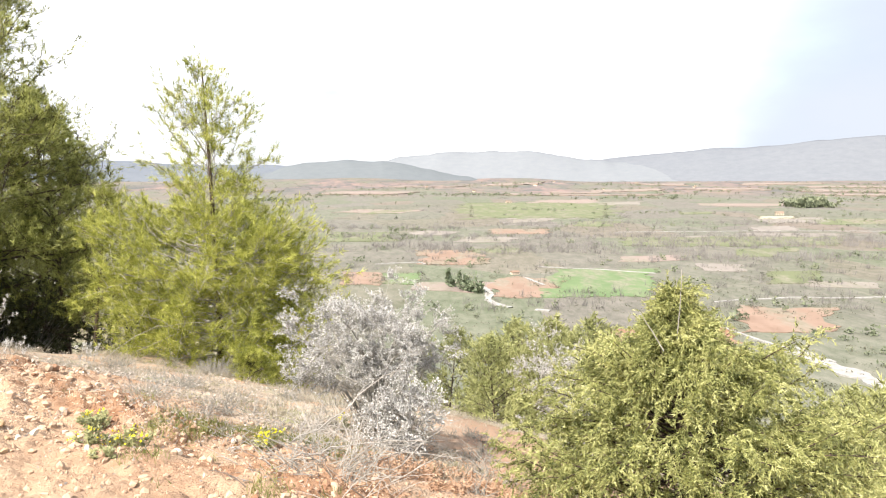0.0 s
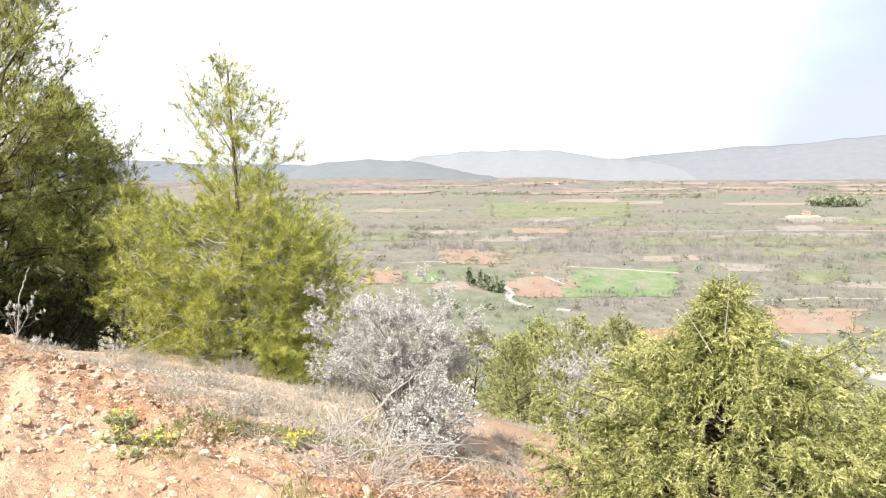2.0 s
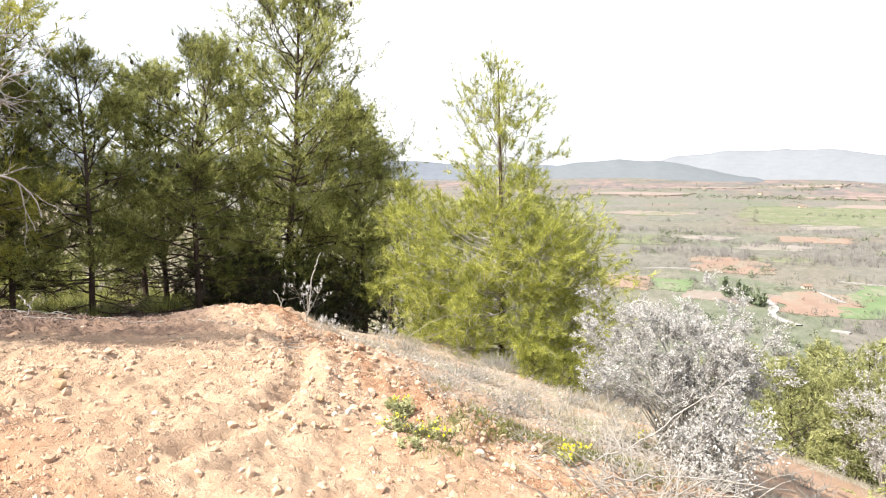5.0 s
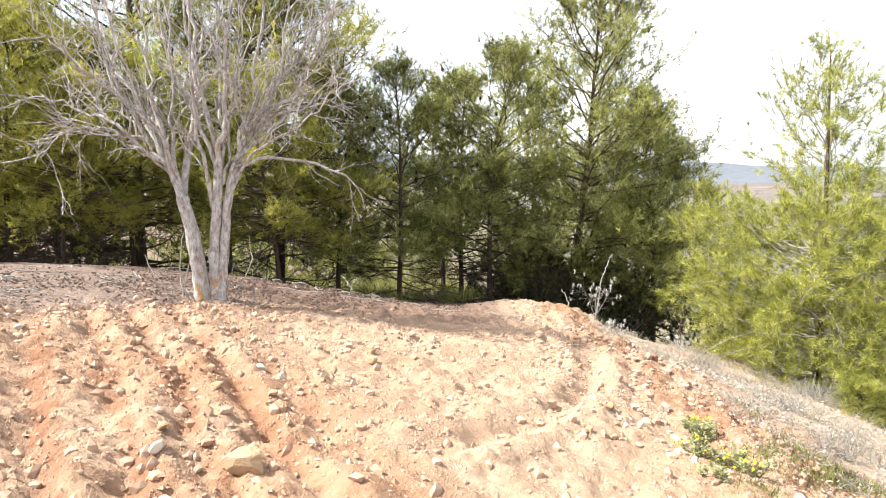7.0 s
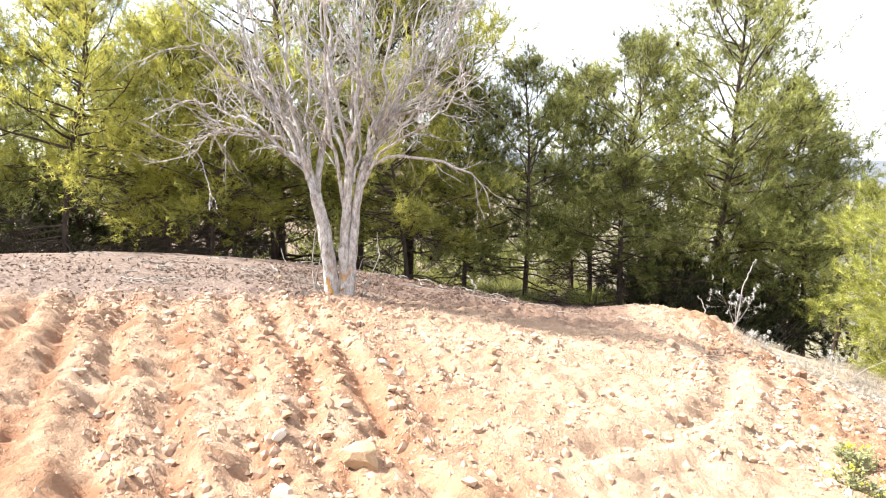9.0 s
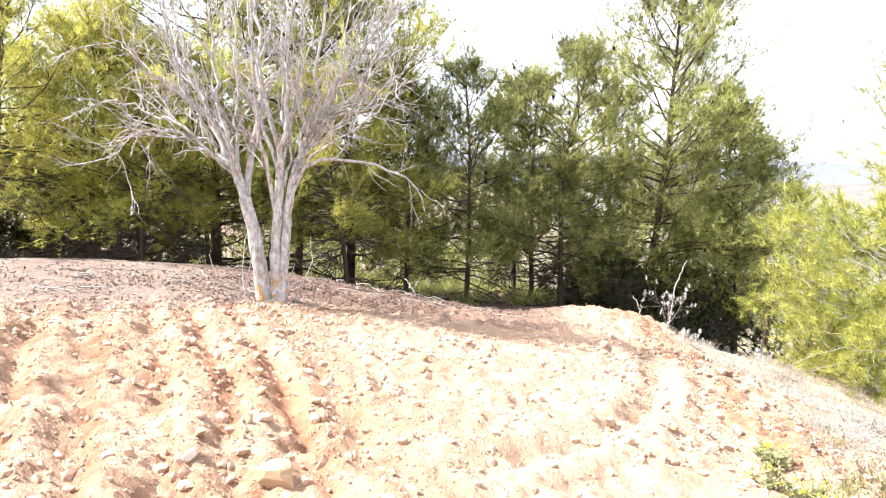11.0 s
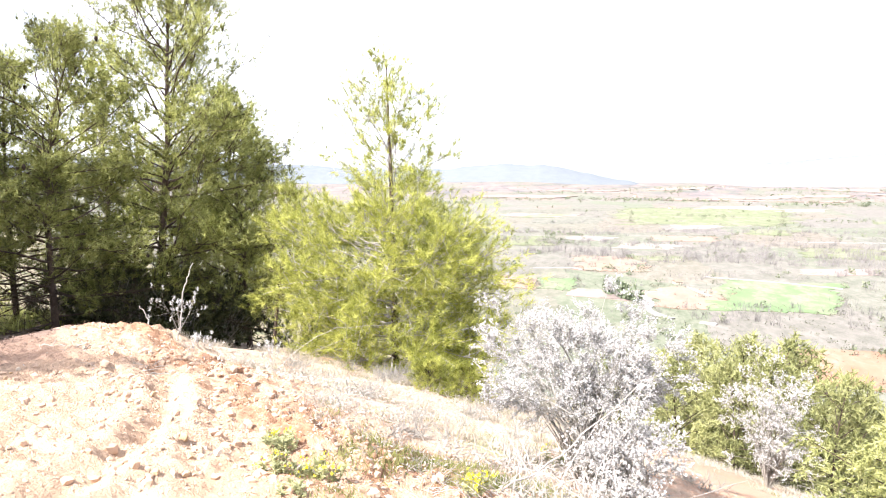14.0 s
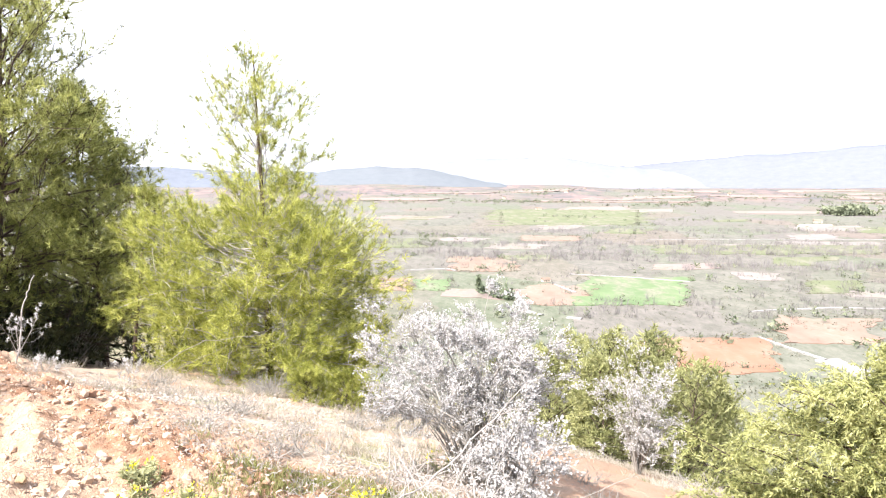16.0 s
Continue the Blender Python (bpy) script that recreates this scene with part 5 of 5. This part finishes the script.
def fallen_leaves(name, seed, count, centre, wide, material, label, category, length=0.035, lift=0.05):
    """Small curled leaves lying thick over a patch of the bank."""
    rng = np.random.RandomState(seed)
    xy = np.array(centre) + rng.normal(size=(count, 2)) * wide
    keep = value_noise(xy[:, 0] + 7, xy[:, 1], 0.22) > 0.35
    xy = xy[keep]
    at = np.c_[xy, height(xy[:, 0], xy[:, 1]) + rng.uniform(0, lift, len(xy))]
    v, f = leaves(rng, at, rng.normal(size=at.shape) * [1, 1, 0.5], length, length * 0.45)
    return tagged(new(name, mesh_data(name, v, f, material)), label, category, kind="stuff")


fallen_leaves("bracken_litter", 201, 6500, (0.02, 4.42), (0.45, 0.42), RUST, "rusty dead bracken leaves on the bank", "dead leaves")
fallen_leaves("bank_plants", 202, 6000, (-1.35, 5.4), (0.8, 0.75), GREY_PLANT, "low mauve-grey plants over the bank", "plants", 0.03, 0.07)
fallen_leaves("bank_plants", 203, 3200, (-2.9, 7.2), (0.8, 0.9), GREY_PLANT, "low mauve-grey plants over the bank", "plants", 0.035, 0.07)
fallen_leaves("tree_litter", 205, 5200, (-6.55, 4.7), (0.5, 0.9), LITTER, "brown needles and leaf litter, darkened as if shaded, between the bare tree and the pines", "dead leaves", 0.035, 0.02)
fallen_leaves("tree_litter", 204, 4200, (-7.0, 2.6), (0.5, 1.8), LITTER, "brown leaf litter round the bare tree", "dead leaves", 0.04, 0.02)
dry_brush(on_ground(-4.07, 5.31), 69, 40, 0.3, 0.08, "flat heap of dark dead twigs on the soil", GREY_TWIG, 0.0035)
dry_brush(on_ground(-5.05, 5.65), 70, 40, 0.32, 0.08, "flat heap of dark dead twigs on the soil", GREY_TWIG, 0.0035)
dry_brush(on_ground(1.9, 8.4), 66, 70, 0.55, 0.7, "grey bare twigs beside a silvery shrub", GREY_TWIG, 0.005)
dry_brush(on_ground(-1.0, 5.3), 67, 40, 0.45, 0.45, "tangle of pale dry stalks in the grass")


def cushion(seed):
    """A knee-low cushion of fine dead twigs."""
    rng = np.random.RandomState(seed)
    lines = []
    for _ in range(38):
        d = rng.normal(size=3) * [1, 1, 0.5] + [0, 0, 0.7]
        lines.append((bend(rng, rng.normal(0, 0.04, 3) * [1, 1, 0], d, rng.uniform(0.08, 0.2), 4, 0.1, 0.25), np.linspace(0.0028, 0.0012, 5)))
    return mesh_data("cushion", *tubes(lines, 3), GREY_TWIG, True)


CUSHIONS = [cushion(161), cushion(162), cushion(163)]
spots = np.random.RandomState(164)
placed = 0
while placed < 90:
    x, y = spots.uniform(-4.2, 0.6), spots.uniform(3.8, 9.2)
    if 2.7 < 0.6 * x + 0.8 * y < 6.5:
        ob = thing("dead_subshrub", on_ground(x, y, -0.01), "low cushion of grey dead twigs in dry grass", "dead shrub", "dead cushions on the bank", "", spots.uniform(0, 360), spots.uniform(0.6, 1.3))
        tagged(part("brushwood", CUSHIONS[placed % 3], ob), kind="stuff")
        placed += 1


def long_stick(points, radius, label, material=DRY_STALK):
    rng = np.random.RandomState(len(label))
    p = np.array(points, float)
    t = np.linspace(0, len(p) - 1, 14)
    line = np.stack([np.interp(t, np.arange(len(p)), p[:, c]) for c in range(3)], 1) + rng.normal(0, 0.008, (14, 3))
    ob = new("dry_stick", mesh_data("dry_stick", *tubes([(line, np.linspace(radius, radius * 0.5, 14))], 6), material, True))
    return tagged(ob, label, "stick", "dry sticks")


def above(x, y, dz):
    return tuple(on_ground(x, y, dz))


long_stick([above(-5.14, 7.40, -0.05), (-5.09, 7.5, 0.18), (-5.03, 7.6, 0.45)], 0.009, "upright pale dry stalk at the field edge")
long_stick([above(-5.75, 7.75, -0.05), above(-5.8, 7.8, 0.3), above(-5.9, 7.8, 0.45)], 0.010, "short crooked dry stalk at the field edge")
long_stick([above(-3.82, 7.1, -0.03), (-3.72, 7.5, -0.42), (-3.5, 7.95, -0.3), (-3.2, 8.2, -0.29), (-2.95, 8.35, -0.31)], 0.0035, "long pale twig arching over the bank")
long_stick([above(-1.05, 4.4, 0.02), (-0.8, 4.7, -0.22), (-0.5, 5.0, -0.02), (-0.35, 5.1, 0.04)], 0.006, "long pale stick leaning into the shrub")
long_stick([above(-0.95, 4.1, 0.02), (-0.6, 4.25, -0.22), (-0.1, 4.3, -0.2)], 0.006, "long pale stick leaning into the shrub")
long_stick([above(-6.75, 4.95, -0.03), above(-6.75, 4.97, 0.10), above(-6.68, 5.02, 0.25)], 0.012, "forked grey stick standing in the soil")
long_stick([above(-6.76, 4.96, 0.10), above(-6.84, 4.92, 0.22)], 0.009, "forked grey stick standing in the soil")
for k, (x, y, a, n) in enumerate(((-6.9, 4.1, 0.9, 1.4), (-7.0, 2.4, 1.5, 1.1), (-6.2, 4.9, 0.7, 0.9), (-7.3, 5.2, 0.8, 1.2), (-5.5, 5.9, 0.5, 0.6), (-7.6, 1.6, 1.7, 1.0))):
    pts = [above(x + math.cos(a) * n * u, y + math.sin(a) * n * u, 0.012) for u in np.linspace(0, 1, 8)]
    long_stick(pts, 0.007, "fallen grey twig on the soil", GREY_TWIG)


TWIG_LITTER = np.random.RandomState(301)
for k in range(46):
    x, y, a, n = TWIG_LITTER.uniform(-8.2, -6.5), TWIG_LITTER.uniform(0.6, 6.0), TWIG_LITTER.uniform(0, 3.1), TWIG_LITTER.uniform(0.12, 0.45)
    pts = [above(x + math.cos(a) * n * u, y + math.sin(a) * n * u, 0.02 + 0.03 * math.sin(3 * u)) for u in np.linspace(0, 1, 6)]
    long_stick(pts, TWIG_LITTER.uniform(0.004, 0.008), "fallen grey twig on the soil", GREY_TWIG)


def dead_umbel(at, seed, tall, label):
    """A dead branching weed with pale fluffy heads."""
    rng = np.random.RandomState(seed)
    weed = thing("dead_weed", at, label, "weed", "dead weeds at the field edge")
    wood, tips = [[], []], []
    for _ in range(3):
        branching(rng, (0, 0, -0.02), (rng.normal(0, 0.3), rng.normal(0, 0.3), 1), tall * rng.uniform(0.75, 1.0), 0.0045, 1, 11, 0.2, wood, tips, 0.12, 1.1, 0.42)
    tagged(part("stalk_tangle", mesh_data("stalk_tangle", *tubes(wood[1] + wood[0], 3), DRY_STALK, True), weed), kind="stuff")
    ends = np.array([l[-1] for l, _ in tips])
    tagged(part("seed_fluff", mesh_data("seed_fluff", *spikes(rng, ends, np.tile([0, 0, 1.0], (len(ends), 1)), 24, 0.03, 1.5, 0.0055, 0.016), SILVER), weed), kind="stuff")


dead_umbel(on_ground(-5.22, 7.56), 71, 0.52, "dead pale weed with fluffy heads beside a stalk")
dead_umbel(on_ground(-4.85, 7.4), 72, 0.2, "low dead pale weed with fluffy heads")
dead_umbel(on_ground(-4.3, 8.0), 73, 0.3, "dead pale weed with fluffy heads on the bank")


def spurge(at, seed, stems, wide, tall, flowers, label):
    """A low spurge: leafy stems with yellow heads."""
    rng = np.random.RandomState(seed)
    plant = thing("spurge", at, label, "plant", "spurge plants")
    lines, lp, ld, fp = [], [], [], []
    for _ in range(stems):
        a, r = rng.uniform(0, 2 * np.pi), rng.uniform(0, wide * 0.5)
        line = bend(rng, (math.cos(a) * r, math.sin(a) * r, -0.01), (math.cos(a) * 0.6, math.sin(a) * 0.6, 1), tall * rng.uniform(0.6, 1.1), 5, 0.6, 0.1)
        lines.append((line, np.linspace(0.004, 0.003, 6)))
        for _ in range(34):
            t = rng.uniform(0.5, 5)
            i = min(int(t), 4)
            lp.append(line[i] + (line[i + 1] - line[i]) * (t - i))
            ld.append(rng.normal(size=3) * [1, 1, 0.4] + [0, 0, 0.35])
        if rng.uniform() < flowers:
            fp.extend(line[-1] + rng.normal(0, 0.016, 3) for _ in range(7))
    tagged(part("stem_tangle", mesh_data("stem_tangle", *tubes(lines, 4), SPURGE, True), plant), kind="stuff")
    tagged(part("foliage", mesh_data("foliage", *leaves(rng, np.array(lp), np.array(ld), 0.035, 0.012), SPURGE), plant), kind="stuff")
    if fp:
        fp = np.array(fp)
        tagged(part("blossom", mesh_data("blossom", *leaves(rng, fp, rng.normal(size=fp.shape) + [0, 0, 0.8], 0.022, 0.018), YELLOW), plant, "bright yellow flower heads"), kind="stuff")


spurge(on_ground(-1.98, 4.08), 81, 20, 0.22, 0.12, 0.34, "low green spurge with yellow flowers on the soil bank")
spurge(on_ground(-2.28, 4.25), 82, 18, 0.24, 0.10, 0.2, "low grey-green spurge on the soil bank")
spurge(on_ground(-2.15, 3.98), 83, 10, 0.2, 0.08, 0.2, "low grey-green spurge on the soil bank")
spurge(on_ground(-1.18, 4.32), 84, 10, 0.08, 0.15, 1.0, "small spurge with bright yellow heads in the grass")
spurge(on_ground(-0.85, 6.1), 85, 6, 0.1, 0.2, 0.8, "small spurge with yellow heads under the shrub")
spurge(on_ground(-1.95, 3.75), 86, 8, 0.15, 0.06, 0.0, "low grey-green spurge on the soil bank")


def grass(name, seed, count, area, blades, tall, material, label, width=0.0055):
    """Tufts of thin blades over a stretch of the slope."""
    rng = np.random.RandomState(seed)
    x, y = rng.uniform(area[0], area[1], count * 3), rng.uniform(area[2], area[3], count * 3)
    s = 0.6 * x + 0.8 * y
    keep = (s > area[4] + 0.5 * rng.normal(size=len(s))) & (s < area[5]) & (0.8 * value_noise(x + 40, y, 0.8) + 0.7 * value_noise(x, y + 70, 0.25) > area[6])
    keep &= np.hypot((x - 0.75) / 0.75, (y - 7.9) / 2.4) + 0.5 * (value_noise(x, y, 0.4) - 0.5) > 1.0
    x, y = x[keep][:count], y[keep][:count]
    at = np.stack([x, y, height(x, y) - 0.01], 1)
    at = np.repeat(at, blades, 0) + np.concatenate([rng.normal(0, 0.045, (len(at) * blades, 2)), np.zeros((len(at) * blades, 1))], 1)
    v, f = spikes(rng, at, np.tile([0, 0, 1.0], (len(at), 1)), 1, tall, 0.5, width, 0.0)
    return tagged(new(name, mesh_data(name, v, f, material)), label, "grass", kind="stuff")


grass("dry_grass", 91, 2600, (-6.5, 3.0, 2.0, 10.0, 3.0, 8.5, 0.82), 18, 0.07, GRASS, "pale dry winter grass over the bank")
grass("dry_grass", 92, 1500, (-8.0, 6.0, 6.0, 16.0, 4.0, 14.0, 0.7), 14, 0.15, GRASS, "pale dry winter grass down the slope")
grass("green_grass", 93, 900, (-6.5, 3.0, 2.0, 10.0, 2.7, 8.5, 0.85), 16, 0.06, GREEN_GRASS, "short new green grass between dry tufts")
grass("green_grass", 95, 420, (-2.0, -0.6, 3.4, 4.9, 2.1, 3.5, 0.6), 18, 0.06, GREEN_GRASS, "short new green grass beside the spurge")
grass("forest_grass", 96, 1500, (-22.0, -9.5, 5.0, 16.0, -7.0, 8.0, 0.72), 12, 0.34, SLOPE_GREEN, "tall yellow-green grass and brambles among the pines", 0.016)
grass("field_edge_grass", 94, 380, (-7.5, -3.5, 5.5, 9.0, 2.5, 4.5, 0.7), 16, 0.09, GRASS, "dry straw along the edge of the field")


# ---- clods and stones on the field ----
def lump(seed, squash=(1, 1, 0.75), fine=2):
    bm = bmesh.new()
    bmesh.ops.create_icosphere(bm, subdivisions=fine, radius=0.5)
    rng = np.random.RandomState(seed)
    o = Vector(rng.uniform(-9, 9, 3))
    for v in bm.verts:
        n = noise.noise(v.co * 1.7 + o) * 0.42 + noise.noise(v.co * 4.5 + o) * 0.13
        v.co = Vector([c * q for c, q in zip(v.co * (1 + n), squash)])
    for _ in range(9):
        d = Vector(rng.normal(size=3)).normalized()
        cut = rng.uniform(0.2, 0.34)
        for v in bm.verts:
            over = v.co.dot(d) - cut
            if over > 0:
                v.co -= d * over * 0.96
    return bm


def stone_mesh(seed, material, squash, fine=3):
    bm = lump(seed, squash, fine)
    me = bpy.data.meshes.new("stone")
    bm.to_mesh(me)
    bm.free()
    me.materials.append(material)
    return me


big = new("stone", stone_mesh(106, STONE, (1.15, 0.7, 0.6), 5))
big.matrix_world = Matrix.LocRotScale(on_ground(-3.02, 1.78, 0.02), Euler((0.1, 0.2, radians(60))), (0.205,) * 3)
tagged(big, "pale tan angular stone lying on ploughed soil", "stone", "stones on the field")
KINDS = [stone_mesh(110 + k, WHITE_STONE if k % 2 else STONE, (1.0, 0.8, 0.6)) for k in range(6)]
rng = np.random.RandomState(12)
SPOTS = [(-4.12, 3.26, 0.10), (-4.29, 2.52, 0.085), (-3.9, 2.06, 0.08), (-4.5, 3.9, 0.07), (-2.61, 3.6, 0.06), (-2.56, 3.91, 0.05), (-2.52, 3.71, 0.055), (-3.3, 1.52, 0.085), (-3.5, 1.62, 0.07), (-2.85, 1.38, 0.11), (-4.3, 2.2, 0.07), (-4.1, 2.55, 0.09), (-4.25, 3.35, 0.09), (-2.5, 3.98, 0.065), (-2.62, 3.9, 0.05), (-2.4, 4.12, 0.05),
         (-2.75, 4.05, 0.08), (-1.62, 3.95, 0.09), (-4.9, 2.0, 0.08), (-5.6, 1.5, 0.07)]
while len(SPOTS) < 150:
    x, y = rng.uniform(-7.5, -0.8), rng.uniform(0.8, 7.0)
    if 0.6 * x + 0.8 * y < 3.0:
        SPOTS.append((x, y, 0.018 + 0.045 * rng.uniform() ** 2))
for k, (x, y, size) in enumerate(SPOTS):
    ob = new("stone", KINDS[k % 6])
    ob.matrix_world = Matrix.LocRotScale(on_ground(x, y, size * 0.18), Euler(rng.uniform(-0.3, 0.3, 2).tolist() + [rng.uniform(0, 6)]), (size,) * 3)
    tagged(ob, "small pale stone on ploughed soil", "stone", "stones on the field")


RED_CLOD = plain_material("red_soil_clods", (0.19, 0.096, 0.054), (0.34, 0.205, 0.128), 9.0, 0.95, 0.8)


def clods(name, seed, count, area, small_size, big_size, crumb, band=None, material=CLOD, label="loose crumbly clods of orange soil"):
    """Loose crumbs or clods of soil, one mesh; band keeps them to a stretch down the slope."""
    rng = np.random.RandomState(seed)
    bm = bmesh.new()
    if crumb:
        pts = [bm.verts.new(p) for p in ((0.5, 0, 0), (0, 0.5, 0), (-0.5, 0, 0), (0, -0.5, 0), (0, 0, 0.5))]
        for i in range(4):
            bm.faces.new((pts[i], pts[(i + 1) % 4], pts[4]))
        bm.verts.index_update()
    else:
        bmesh.ops.create_icosphere(bm, subdivisions=1, radius=0.5)
    ball, tri = np.array([v.co[:] for v in bm.verts]), np.array([[v.index for v in f.verts] for f in bm.faces])
    bm.free()
    x, y = rng.uniform(area[0], area[1], count * 3), rng.uniform(area[2], area[3], count * 3)
    keep = field_mask(x, y) * smooth_step(0.6 * x + 0.8 * y, 3.9, 2.9) * (0.2 + 1.2 * value_noise(x, y + 31, 0.35) * value_noise(x + 8, y, 1.1)) > rng.uniform(0.05, 1.0, count * 3)
    keep &= ~((-0.77 * (x + 6.28) + 0.6 * (y - 3.12) > 0.12) & (y > 2.9) & (0.6 * x + 0.8 * y < 1.7))
    if band:
        s = 0.6 * x + 0.8 * y + 0.5 * (value_noise(x, y, 0.9) - 0.5)
        keep = (s > band[0]) & (s < band[1]) & (value_noise(x + 3, y, 0.3) > rng.uniform(0.2, 0.8, count * 3))
    x, y = x[keep][:count], y[keep][:count]
    n = len(x)
    size = small_size + (big_size - small_size) * rng.uniform(0, 1, n) ** 4
    a = rng.uniform(0, 2 * np.pi, n)
    shape = ball[None] * (1 + (0.24 if crumb else 0.17) * rng.normal(size=(n, len(ball), 1))) * rng.uniform(0.6, 1.25, (n, 1, 3)) * size[:, None, None]
    shape = np.stack([shape[..., 0] * np.cos(a)[:, None] - shape[..., 1] * np.sin(a)[:, None], shape[..., 0] * np.sin(a)[:, None] + shape[..., 1] * np.cos(a)[:, None], shape[..., 2]], -1)
    verts = shape + np.stack([x, y, height(x, y) + size * (-0.05 if crumb else 0.08)], 1)[:, None]
    faces = tri[None] + np.arange(n)[:, None, None] * len(ball)
    return tagged(new(name, mesh_data(name, verts.reshape(-1, 3), faces.reshape(-1, 3), material)), label, "soil", kind="stuff")


clods("soil_crumbs", 121, 20000, (-6.2, 0.0, 0.8, 5.5), 0.007, 0.032, True)
clods("soil_crumbs", 123, 9000, (-8.5, -2.0, 0.0, 8.0), 0.012, 0.036, True)
clods("soil_clods", 122, 5000, (-7.5, 0.0, 0.8, 7.0), 0.015, 0.07, False)
clods("soil_clods", 124, 1100, (-4.6, 0.4, 3.2, 7.0), 0.016, 0.07, False, (2.1, 2.75), RED_CLOD, "damp red clods along the edge of the field")
